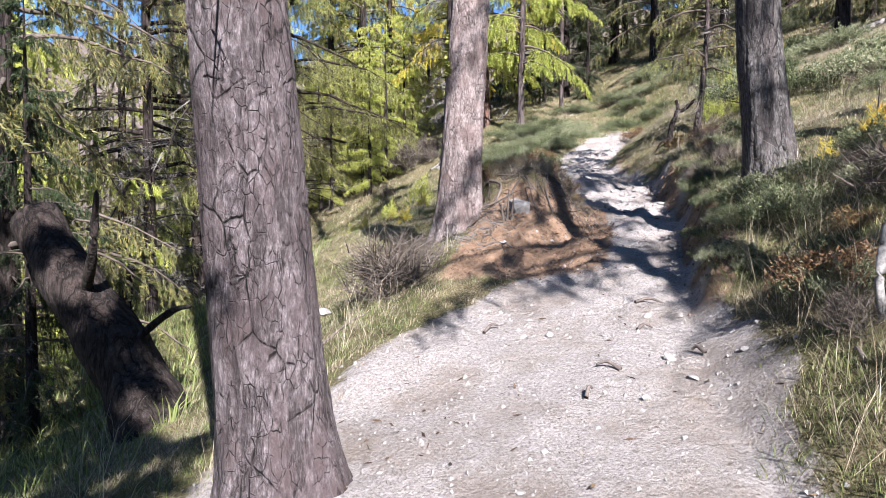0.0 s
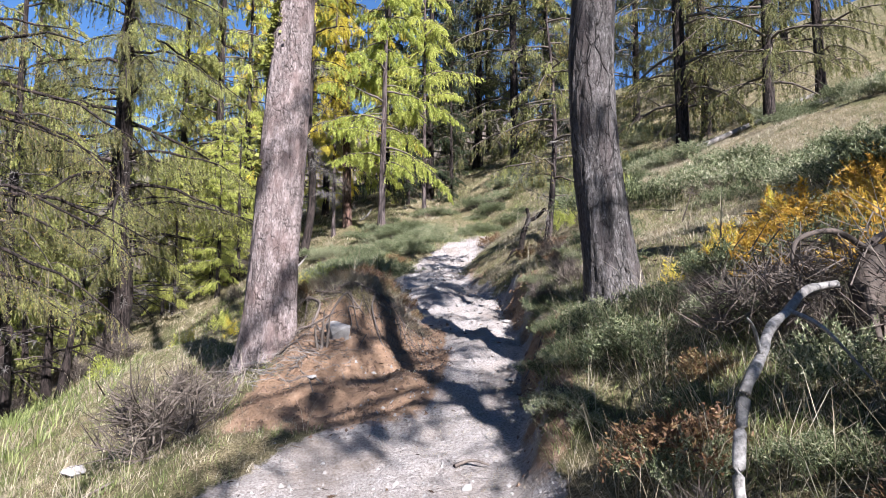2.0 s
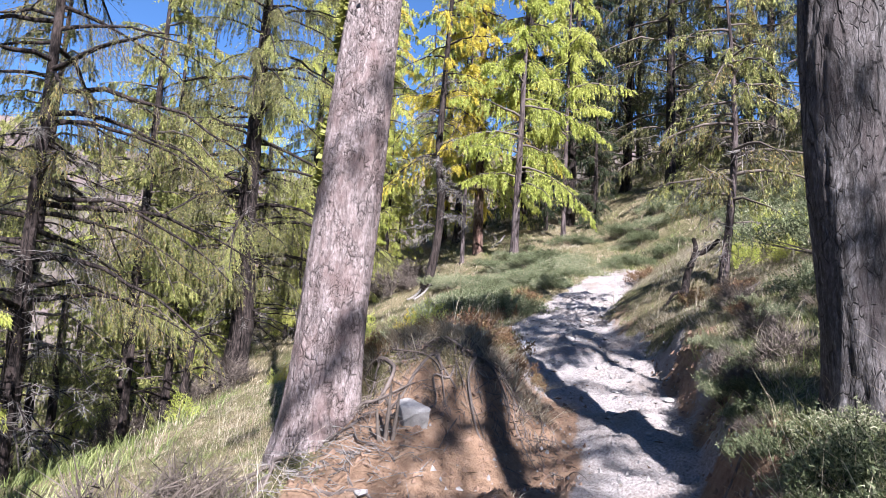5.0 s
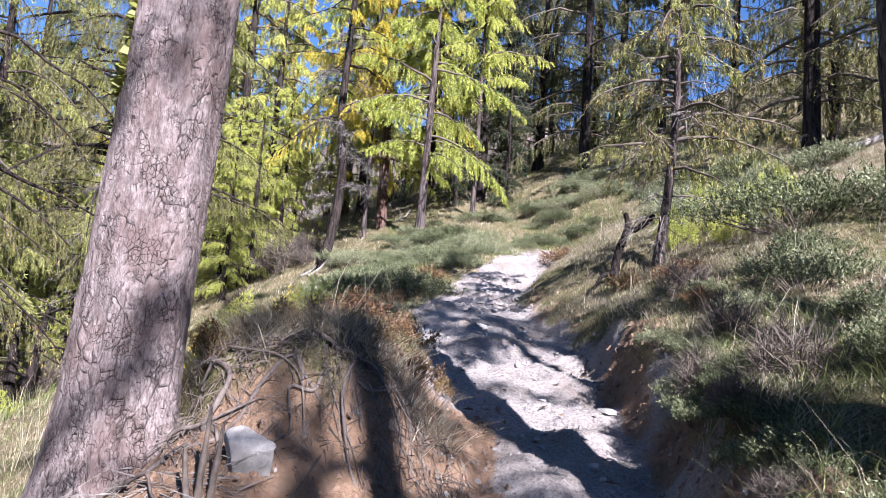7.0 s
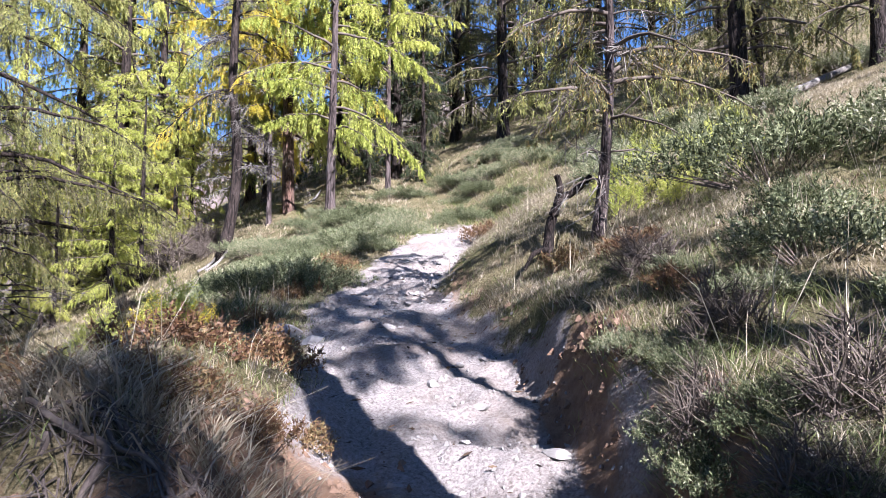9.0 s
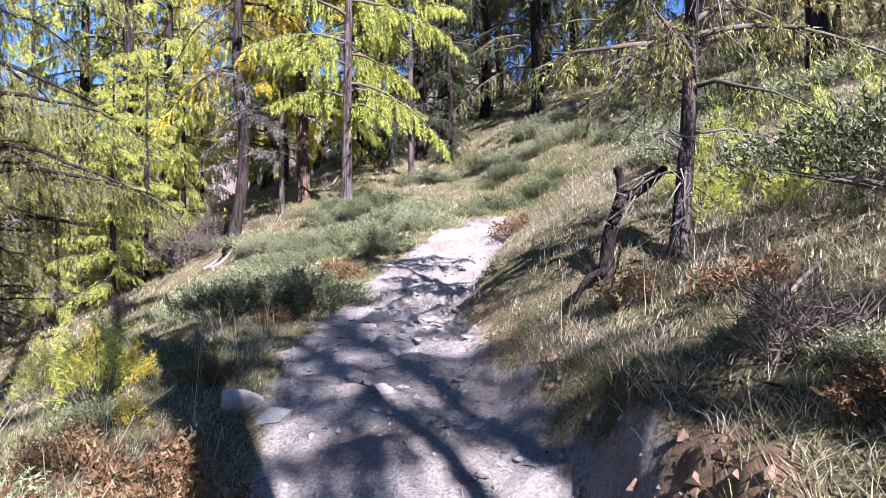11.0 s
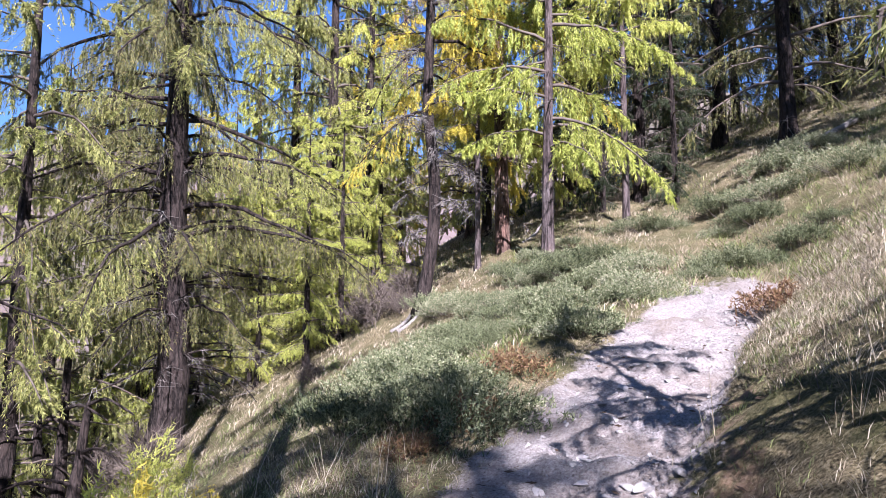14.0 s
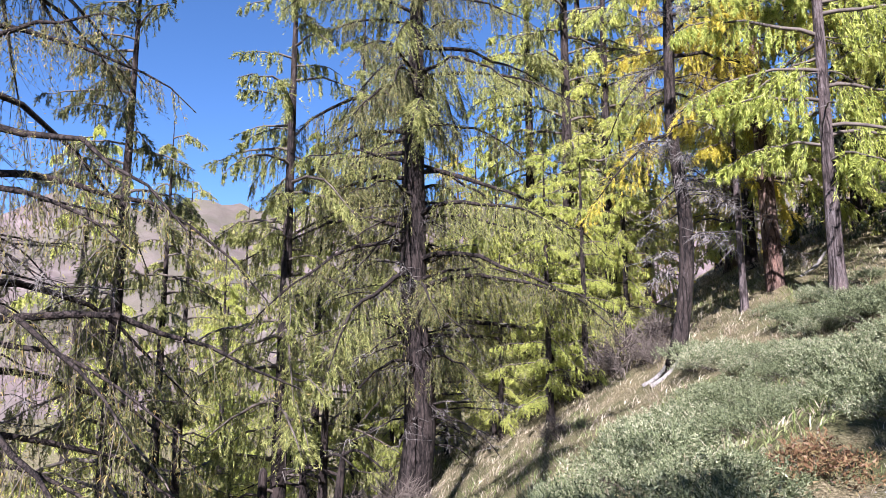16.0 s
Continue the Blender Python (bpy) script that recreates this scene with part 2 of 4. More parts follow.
def mountain_material():
    m, n, l, b = material("far_mountain")
    co = n.new("ShaderNodeTexCoord").outputs["Object"]
    f = tex_noise(n, l, co, 0.02, 8, 0.65)
    g = tex_noise(n, l, co, 0.004, 4, 0.6)
    col = ramp(n, l, f, [(0.3, (0.065, 0.048, 0.045)), (0.5, (0.1, 0.075, 0.072)), (0.7, (0.145, 0.117, 0.115))])
    l.new(mixed(n, l, ramp(n, l, g, [(0.4, (0, 0, 0)), (0.6, (0.8, 0.8, 0.8))]), col, (0.065, 0.06, 0.04)), b.inputs["Base Color"])
    b.inputs["Roughness"].default_value = 1.0
    bump(n, l, b, f, 0.8, 6.0)
    return m


# ---- the lie of the land ----
rng = np.random.default_rng(5)
HASH = rng.random(4096)


def vnoise(x, y):
    """Smooth value noise, one unit a cell, 0 to 1."""
    x, y = np.asarray(x, float), np.asarray(y, float)
    xi, yi = np.floor(x).astype(int), np.floor(y).astype(int)
    u, v = x - xi, y - yi
    u, v = u * u * (3 - 2 * u), v * v * (3 - 2 * v)

    def h(i, j):
        return HASH[(i * 131 + j * 1973 + (i * j) * 7) % 4096]

    return (h(xi, yi) * (1 - u) + h(xi + 1, yi) * u) * (1 - v) + (h(xi, yi + 1) * (1 - u) + h(xi + 1, yi + 1) * u) * v


def fbm(x, y, octaves=4):
    s, a, t = 0, 1, 0
    for o in range(octaves):
        s, t = s + a * vnoise(x * 2**o + 17 * o, y * 2**o + 5 * o), t + a
        a *= 0.5
    return s / t


def smooth(lo, hi, v):
    t = np.clip((np.asarray(v, float) - lo) / (hi - lo), 0, 1)
    return t * t * (3 - 2 * t)


PATH_Y = [-40, -4, 0, 2.5, 4.3, 5.3, 7, 8.3, 9.4, 11.2, 13.4, 15.1, 17, 18.4, 20, 24, 30, 45, 80, 200]
PATH_X = [0.2, 0.2, 0.4, 0.75, 1.2, 1.55, 2.1, 2.5, 2.75, 2.95, 2.9, 3.3, 4.2, 5.0, 5.6, 5.2, 5.0, 5.0, 5.0, 5.0]
PATH_Z = [-3.5, -0.8, -0.32, -0.06, 0.19, 0.36, 0.71, 0.98, 1.19, 1.54, 1.97, 2.22, 2.78, 3.25, 3.7, 4.9, 6.7, 10.0, 16, 34]


def line(v, ys, xs):
    """Through the knots, softened over a metre or so."""
    v = np.asarray(v, float)
    return sum(np.interp(v + d, ys, xs) for d in (-0.7, -0.35, 0, 0.35, 0.7)) / 5


def mound(x, y):
    """The eroded bank beside the path, under the roots of the second larch."""
    s = x - line(y, PATH_Y, PATH_X)
    v = y + 0.2 * (x - 1.0) + 0.5 * (fbm(x * 2.2 + 6, y * 0.6, 3) - 0.5)
    front = 0.6 * smooth(6.85, 8.35, v) + 0.4 * smooth(8.5, 8.72, v)
    return 0.66 * front * (1 - smooth(9.4, 12.0, y)) * smooth(-0.5, -1.35, s + 0.3 * (fbm(x * 2, y * 2.4, 3) - 0.5)) * (1 - smooth(-1.6, -3.2, s))


def height(x, y):
    x, y = np.asarray(x, float), np.asarray(y, float)
    s = x - line(y, PATH_Y, PATH_X)
    wide = 0.40 + 0.32 * (1 - smooth(2.5, 6.0, y))
    right = np.maximum(0, s - wide)
    left = np.maximum(0, -s)
    z = line(y, PATH_Y, PATH_Z)
    sr = s + 0.25 * (fbm(x * 1.8 + 2, y * 1.8, 3) - 0.5)
    cut = smooth(5.0, 6.5, y) * (1 - 0.9 * smooth(10.3, 12.3, y))
    soft = 0.72 * right - 0.30 * np.maximum(0, right - 1.2)
    steep = 0.56 * smooth(0.40, 0.74, sr) + 0.5 * np.maximum(0, s - 0.7) - 0.1 * np.maximum(0, s - 1.6)
    z = z + soft * (1 - cut) + steep * cut * smooth(0.2, 0.5, s) - 0.12 * np.maximum(0, right - 60)
    z = z - 0.10 * left - 0.31 * np.maximum(0, left - 1.8) + 0.33 * np.maximum(0, left - 110)
    z = z - 0.16 * np.maximum(0, left - 5.0) * smooth(12, 19, y) * (1 - smooth(30, 60, left))
    z = z + 0.12 * smooth(5.5, 8.0, y) * (1 - smooth(18, 21, y))
    z = z + mound(x, y)
    off = smooth(0.35, 1.4, np.abs(s))
    z = z + (fbm(x * 0.9, y * 0.9, 4) - 0.5) * (0.06 + 0.22 * off)
    z = z + (fbm(x * 5, y * 5, 4) - 0.5) * (0.05 + 0.05 * smooth(5.5, 7.5, y))
    z = z + (fbm(x * 7 + 3, y * 9, 3) - 0.5) * 0.09 * smooth(5.5, 7.5, y) * (1 - off)
    bare = bare_amount(x, y)
    z = z + bare * (0.22 * (fbm(x * 3.1 + 4, y * 1.6, 4) - 0.5) + 0.06 * (fbm(x * 11, y * 8, 3) - 0.5))
    # washed-out ledges across the path
    led = smooth(5.5, 7.0, y) * (1 - off)
    z = z + led * 0.16 * (fbm(x * 1.6, y * 4.2 + 0.8 * x, 4) - 0.5)
    z = z + 0.10 * led * (np.abs(((y + 0.35 * np.sin(x * 2.1) + 0.5 * fbm(x, y, 2)) * 1.3) % 1.0 - 0.5) - 0.25)
    return z


def path_amount(x, y):
    s = x - line(y, PATH_Y, PATH_X)
    s = s + 0.34 * (fbm(x * 1.5 + 3, y * 1.5, 4) - 0.5) + 0.22 * (fbm(x * 5, y * 5 + 7, 3) - 0.5)
    half = 0.60 + 0.30 * (1 - smooth(3.2, 6.2, y)) - 0.08 * smooth(9, 17, y)
    left_half = half + 0.35 + 0.9 * (1 - smooth(5.2, 7.2, y))
    inside = np.where(s > 0, 1 - smooth(half - 0.3, half + 0.25, s), 1 - smooth(left_half - 0.3, left_half + 0.3, -s))
    return inside * (1 - smooth(18.2, 19.6, y))


def bare_amount(x, y):
    s = x - line(y, PATH_Y, PATH_X)
    face = smooth(6.5, 7.1, y) * (1 - smooth(8.35, 8.7, y)) * smooth(-2.2, -1.7, s) * (1 - smooth(-0.45, -0.2, s))
    side = smooth(8.2, 8.6, y) * (1 - smooth(9.2, 10.2, y)) * smooth(-1.2, -0.95, s) * (1 - smooth(-0.5, -0.3, s))
    rightbank = smooth(5.0, 6.0, y) * (1 - smooth(14.5, 16, y)) * smooth(0.36, 0.5, s) * (1 - smooth(0.7, 0.92, s)) * (0.35 + 0.9 * smooth(0.4, 0.6, fbm(x * 1.7, y * 1.7, 3))) * (1 - 0.6 * smooth(10, 12, y))
    return np.clip(face + side + rightbank, 0, 1)


def spread(lo, hi, step, far, grow=1.22):
    """Grid lines: even between lo and hi, then ever wider out to far."""
    out = list(np.arange(lo, hi, step))
    d, v = step, hi
    while v < far:
        out.append(v)
        d *= grow
        v += d
    d, v = step, lo - step
    while v > -far:
        out.insert(0, v)
        d *= grow
        v -= d
    return np.array(out)


def mesh_from(name, verts, faces, mat, smooth_shade=False):
    me = bpy.data.meshes.new(name)
    verts = np.asarray(verts, np.float32).reshape(-1, 3)
    faces = np.asarray(faces, np.int32)
    me.vertices.add(len(verts))
    me.vertices.foreach_set("co", verts.ravel())
    k = faces.shape[1]
    me.loops.add(faces.size)
    me.loops.foreach_set("vertex_index", faces.ravel())
    me.polygons.add(len(faces))
    me.polygons.foreach_set("loop_start", np.arange(0, faces.size, k, dtype=np.int32))
    me.update(calc_edges=True)
    me.polygons.foreach_set("use_smooth", np.full(len(faces), smooth_shade))
    me.materials.append(mat)
    me.update()
    return me


def part(name, me, parent, label="", kind=""):
    ob = new(name, me)
    ob.parent = parent
    return tagged(ob, label, kind=kind)


def thing(name, place, label, category, group="", kind=""):
    ob = new(name)
    ob.location = place
    ob.empty_display_size = 0.1
    return tagged(ob, label, category, group, kind)


def z_at(x, y):
    return float(height(np.array([x]), np.array([y]))[0])


# ---- ground ----
gx = spread(-2.5, 6.5, 0.055, 700)
gy = spread(0.5, 17.5, 0.055, 900)
GX, GY = np.meshgrid(gx, gy)
GZ = height(GX, GY)
nx, ny = len(gx), len(gy)
idx = np.arange(nx * ny).reshape(ny, nx)
quads = np.stack([idx[:-1, :-1], idx[:-1, 1:], idx[1:, 1:], idx[1:, :-1]], -1).reshape(-1, 4)
gme = mesh_from("ground", np.stack([GX, GY, GZ], -1), quads, ground_material(), True)
for key, fn in (("path", path_amount), ("bare", bare_amount)):
    a = gme.attributes.new(key, "FLOAT", "POINT")
    a.data.foreach_set("value", fn(GX, GY).ravel().astype(np.float32))
tagged(new("ground", gme), "sloping forest floor with a pale dusty footpath and dry turf", "ground", kind="structure")

az = np.radians(np.linspace(-120, 60, 260))
rows_m = []
for k, f in enumerate(np.linspace(0, 1, 26)):
    rad = 900 + 900 * f
    ridge = 440 + 70 * np.sin(az * 3.1 + 1.0) + 60 * np.sin(az * 7.3) + 150 * (fbm(az * 9, az * 0 + 3, 4) - 0.5)
    zz = -90 + (ridge + 90) * f**1.1 + 90 * (fbm(az * 14 + 9, az * 0 + f * 9, 5) - 0.5) * min(1, f * 3)
    rows_m.append(np.stack([np.sin(az) * rad, np.cos(az) * rad, zz], -1))
mv = np.array(rows_m)
mi = np.arange(mv.shape[0] * mv.shape[1]).reshape(mv.shape[:2])
mq = np.stack([mi[:-1, :-1], mi[:-1, 1:], mi[1:, 1:], mi[1:, :-1]], -1).reshape(-1, 4)
tagged(new("backdrop_mountain", mesh_from("mountain", mv, mq, mountain_material(), True)),
       "bare pinkish-brown alpine mountain slope across the valley", "mountain", kind="structure")


# ---- trees ----
def tube(points, radii, sides=8, seed=0, rough=0.0):
    """A tapered tube along points, as vertices and quads."""
    pts, rad = np.asarray(points, float), np.asarray(radii, float)
    tan = np.gradient(pts, axis=0)
    tan /= np.linalg.norm(tan, axis=1, keepdims=True) + 1e-9
    ref = np.where(np.abs(tan[:, 2:3]) > 0.9, [[1.0, 0, 0]], [[0, 0, 1.0]])
    a = np.cross(tan, ref)
    a /= np.linalg.norm(a, axis=1, keepdims=True) + 1e-9
    b = np.cross(tan, a)
    th = np.linspace(0, 2 * np.pi, sides, endpoint=False)
    r = rad[:, None] * np.ones((1, sides))
    if rough:
        along = np.cumsum(np.r_[0, np.linalg.norm(np.diff(pts, axis=0), axis=1)])
        r = r * (1 + rough * (fbm(np.cos(th)[None] * 2 + along[:, None] * 6 + seed, np.sin(th)[None] * 2 + along[:, None] * 3, 3) - 0.5) * 2)
    v = pts[:, None] + r[..., None] * (np.cos(th)[None, :, None] * a[:, None] + np.sin(th)[None, :, None] * b[:, None])
    n = len(pts)
    i = np.arange(n * sides).reshape(n, sides)
    j = np.roll(i, -1, axis=1)
    f = np.stack([i[:-1], j[:-1], j[1:], i[1:]], -1).reshape(-1, 4)
    return v.reshape(-1, 3), f


def join(pieces):
    vs, fs, off = [], [], 0
    for v, f in pieces:
        vs.append(v)
        fs.append(f + off)
        off += len(v)
    return np.concatenate(vs), np.concatenate(fs)


def leaf_quads(centres, along, length, width, g):
    """One small rhombus a leaf, pointing along, with a random roll."""
    n = len(centres)
    side = np.cross(along, g.normal(size=(n, 3)))
    side /= np.linalg.norm(side, axis=1, keepdims=True) + 1e-9
    ln, w = np.asarray(length).reshape(-1, 1), np.asarray(width).reshape(-1, 1)
    v = np.stack([centres, centres + along * ln * 0.5 + side * w, centres + along * ln, centres + along * ln * 0.5 - side * w], 1)
    return v.reshape(-1, 3), np.arange(4 * n).reshape(n, 4)


def needle_tris(centres, along, length, width, g):
    """One slim triangle a needle tuft, pointing along, with a random roll."""
    n = len(centres)
    side = np.cross(along, g.normal(size=(n, 3)))
    side /= np.linalg.norm(side, axis=1, keepdims=True) + 1e-9
    ln, w = np.asarray(length).reshape(-1, 1), np.asarray(width).reshape(-1, 1)
    v = np.stack([centres - side * w, centres + side * w, centres + along * ln], 1)
    return v.reshape(-1, 3), np.arange(3 * n).reshape(n, 3)


def unit(v):
    return v / (np.linalg.norm(v, axis=-1, keepdims=True) + 1e-9)


def trunk_mesh(name, r0, tall, bend, mat, g, near=False):
    """Bark-covered trunk with root flare; bend gives its sideways offset with height."""
    sides = 110 if near else 22
    hs = np.concatenate([np.linspace(-0.35, 3.6, 210 if near else 24), np.linspace(3.7, tall, 60 if near else 18)])
    th = np.linspace(0, 2 * np.pi, sides, endpoint=False)
    H, TH = np.meshgrid(hs, th, indexing="ij")
    seed = g.uniform(0, 50)
    taper = (1 - np.clip(H, 0, None) / tall) ** 0.8 * 0.92 + 0.03
    flare = 1 + 0.42 * np.exp(-np.clip(H + 0.05, 0, None) / 0.28) * (1 + 0.7 * np.sin(TH * 5 + seed) * np.sin(TH * 2 + seed))
    R = r0 * taper * flare
    cx, sx = np.cos(TH), np.sin(TH)
    lump = fbm(cx * 1.6 + seed, sx * 1.6 + H * 0.8, 3) - 0.5
    R = R * (1 + 0.22 * lump)
    if near:
        # furrows between bark plates
        u = TH / (2 * np.pi) * round(2 * np.pi * r0 / 0.085)
        per = round(2 * np.pi * r0 / 0.085)
        w = H * 3.2 + 1.3 * fbm(cx * 3 + seed, sx * 3 + H * 1.5, 3)
        uu = u + 1.5 * (fbm(cx * 2.5 + 9, sx * 2.5 + H * 2.2 + seed, 3) - 0.5)
        col = np.floor(uu)
        fu = np.abs(uu - col - 0.5) * 2
        ww = w + HASH[(col.astype(int) % per) * 37 % 4096] * 3
        fw = np.abs(ww % 1.0 - 0.5) * 2
        plate = (1 - smooth(0.70, 1.0, fu)) * (1 - 0.8 * smooth(0.86, 1.0, fw))
        R = R + 0.007 * (plate - 0.6) + 0.018 * (fbm(cx * 9 + seed, sx * 9 + H * 5, 3) - 0.5)
    bx, by = bend(H)
    V = np.stack([bx + R * cx, by + R * sx, H], -1)
    i = np.arange(V.shape[0] * sides).reshape(-1, sides)
    j = np.roll(i, -1, axis=1)
    F = np.stack([i[:-1], j[:-1], j[1:], i[1:]], -1).reshape(-1, 4)
    return mesh_from(name, V, F, mat, True)


def limb(start, azim, length, rise, droop, g, steps=9):
    """A branch that climbs a little and then hangs; its points."""
    t = np.linspace(0, 1, steps)
    wob = np.cumsum(g.normal(0, 0.03, steps)) * length
    a = azim + 0.25 * np.cumsum(g.normal(0, 0.15, steps))
    x = np.cumsum(np.cos(a)) * length / steps
    y = np.cumsum(np.sin(a)) * length / steps
    z = rise * t * length - droop * t**2 * length + wob * 0.5
    p = np.stack([x - x[0], y - y[0], z - z[0]], -1)
    return p + start


def foliage_on(pts, g, twigs, leaves, leaf_len, leaf_wid, hang=0.55, start=0.25):
    """Hanging side twigs with needle tufts on one branch: twig tubes' lines and leaf quads."""
    n = len(pts)
    k = g.uniform(start, 1.0, twigs) * (n - 1.001)
    i = k.astype(int)
    base = pts[i] + (pts[i + 1] - pts[i]) * (k - i)[:, None]
    ax = unit(pts[i + 1] - pts[i])
    side = unit(np.cross(ax, [0, 0, 1.0])) * g.choice([-1, 1], twigs)[:, None]
    span = np.linalg.norm(pts[-1] - pts[0])
    ln = np.clip(g.uniform(0.14, 0.42, twigs) * span * (1.15 - k / n), 0.16, 0.95)
    way = side * g.uniform(0.3, 1.0, (twigs, 1)) + ax * g.uniform(0.2, 0.9, (twigs, 1)) + g.normal(0, 0.15, (twigs, 3))
    drop = g.random((twigs, 1)) < 0.72
    way = unit(np.where(drop, way * 0.22 + np.array([0, 0, -0.9]), way))
    u = g.random((twigs, leaves)) ** 0.8
    c = base[:, None] + way[:, None] * (u * ln[:, None])[..., None]
    c[..., 2] -= hang * ln[:, None] * u**2 * ~drop
    c += g.normal(0, 0.009, c.shape)
    d = unit(way[:, None] * 0.75 + g.normal(0, 0.42, c.shape) + np.array([0, 0, -0.25]))
    size = 0.8 * leaf_len * g.uniform(0.6, 1.3, c.shape[:2])
    v, f = needle_tris(c.reshape(-1, 3), d.reshape(-1, 3), size.ravel(), (size * leaf_wid).ravel(), g)
    tip = base + way * ln[:, None]
    tip[:, 2] -= hang * ln * ~drop[:, 0]
    return (base, tip), (v, f)


def twig_lines(base, tip, r):
    """Three-sided slivers for many twigs at once."""
    d = unit(tip - base)
    a = unit(np.cross(d, [0.3, 0.2, 1.0]))
    b = np.cross(d, a)
    v = np.stack([base + a * r, base - a * r * 0.5 + b * r * 0.8, base - a * r * 0.5 - b * r * 0.8, tip], 1)
    n = len(base)
    o = np.arange(n)[:, None] * 4
    f = np.concatenate([o + [0, 1, 3], o + [1, 2, 3], o + [2, 0, 3]], 0)
    return v.reshape(-1, 3), f


def larch(place, r0, tall, crown_from, reach, bark_mat, leaf, label, seed, lean=(0, 0), bow=(0, 0), branches=34, twigs=26, leaves=16,
          leaf_len=0.075, near=False, split=True, dead=6, category="larch tree", name="larch_tree", group="larches of the wood", shape=1.0, leafmix=None, dead_twigs=7):
    """A larch: trunk, limbs that climb and hang, dead stubs below, needle crown."""
    g = np.random.default_rng(seed)

    def bend(h):
        h = np.asarray(h, float)
        t = np.clip(h, 0, None)
        k = np.clip(t / 4.0, 0, 1)
        return lean[0] * t + bow[0] * np.sin(np.pi * k) , lean[1] * t + bow[1] * np.sin(np.pi * k)

    root = thing(name, place, label, category, group)
    part("trunk", trunk_mesh("trunk", r0, tall, bend, bark_mat, g, near), root)
    crowns, twl, limbs, bare_twigs = [], [], [], []
    hs = crown_from + (tall * 0.97 - crown_from) * (np.arange(branches) + g.random(branches)) / branches
    for h in hs:
        k = (h - crown_from) / (tall - crown_from)
        ln = reach * (0.25 + 0.75 * (1 - k) ** shape) * g.uniform(0.55, 1.1) * (0.75 + 0.25 * min(1, k * 6))
        bx, by = bend(h)
        p = limb(np.array([float(bx), float(by), h]), g.uniform(0, 2 * np.pi), ln, g.uniform(0.0, 0.35), g.uniform(0.25, 0.6), g)
        rr = (0.012 + 0.011 * ln) * np.linspace(1, 0.15, len(p))
        limbs.append(tube(p, rr, 5))
        tw, lf = foliage_on(p, g, max(4, int(twigs * (0.4 + 0.6 * ln / reach))), int(leaves * 1.8), leaf_len, 0.105, 0.85, 0.12)
        crowns.append(lf)
        twl.append(twig_lines(*tw, 0.005))
    for _ in range(dead):
        h = g.uniform(min(1.6, crown_from * 0.4), crown_from + 0.3 * (tall - crown_from))
        bx, by = bend(h)
        p = limb(np.array([float(bx), float(by), h]), g.uniform(0, 2 * np.pi), g.uniform(0.25, 0.5) * reach, g.uniform(-0.1, 0.3), g.uniform(0.1, 0.7), g)
        limbs.append(tube(p, (0.006 + 0.0035 * reach) * np.linspace(1, 0.15, len(p)), 5))
        q = p[g.integers(2, 8, dead_twigs)] + g.normal(0, 0.03, (dead_twigs, 3))
        bare_twigs.append(twig_lines(q, q + g.normal(0, 0.17, q.shape) * [1, 1, 0.6] - [0, 0, 0.12], 0.006))
    if split:
        for v, f in limbs:
            part("branch", mesh_from("branch", v, f, bark_mat if bark_mat in (BARK_SHADE_DARK, BARK_RED) else TWIG, True), root)
    else:
        part("bough", mesh_from("bough", *join(limbs), TWIG, True), root, kind="stuff")
    part("twig", mesh_from("twig", *join(twl), TWIG), root, kind="stuff")
    part("dead_twig", mesh_from("dead_twig", *join(bare_twigs), DEADWOOD), root, "bare grey dead twigs", "stuff")
    if leafmix:
        sel = g.random(len(crowns)) < 0.42
        one, two = [c for c, s in zip(crowns, sel) if s], [c for c, s in zip(crowns, sel) if not s]
        part("crown", mesh_from("crown", *join(one), leaf), root, kind="stuff")
        part("crown", mesh_from("crown", *join(two), leafmix), root, kind="stuff")
    else:
        part("crown", mesh_from("crown", *join(crowns), leaf), root, kind="stuff")
    return root


def on_ground(x, y, sink=0.0):
    return (x, y, z_at(x, y) - sink)


larch(on_ground(-0.54, 3.5, 0.05), 0.26, 17, 6.5, 2.4, BARK_PLATED, LEAF_GREEN, "stout old larch with cracked grey-brown bark beside the path", 11,
      lean=(-0.085, 0.0), near=True, branches=26)
larch(on_ground(0.36, 8.6, 0.1), 0.265, 17, 6.5, 2.2, BARK_SCALY, LEAF_GREEN, "tall larch with scaly pinkish-grey bark on an eroded bank", 12,
      lean=(0.055, 0.0), near=True, branches=24, dead=2)
larch(on_ground(3.44, 7.12, 0.1), 0.235, 16, 6.2, 3.3, BARK_PALE, LEAF_GREEN, "slightly bent larch with rough grey bark above the path", 13,
      lean=(0.0, 0.0), bow=(-0.2, 0.0), near=True, branches=40, twigs=70, leaves=18, dead=2)
larch(on_ground(-5.45, 24.0, 0.1), 0.40, 16, 2.8, 6.0, BARK_SHADE_DARK, LEAF_GREEN, "big old larch with shade-darkened crooked trunk and drooping green boughs", 14,
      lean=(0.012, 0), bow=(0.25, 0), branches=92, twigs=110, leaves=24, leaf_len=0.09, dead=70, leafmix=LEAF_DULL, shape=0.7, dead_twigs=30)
larch(on_ground(0.27, 23.4, 0.0), 0.145, 14, 3.6, 3.0, BARK_SHADE_DARK, LEAF_LIME, "crooked larch with dark bark at the edge of the slope", 15,
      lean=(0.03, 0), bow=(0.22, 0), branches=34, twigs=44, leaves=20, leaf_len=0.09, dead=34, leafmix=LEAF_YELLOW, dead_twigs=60)
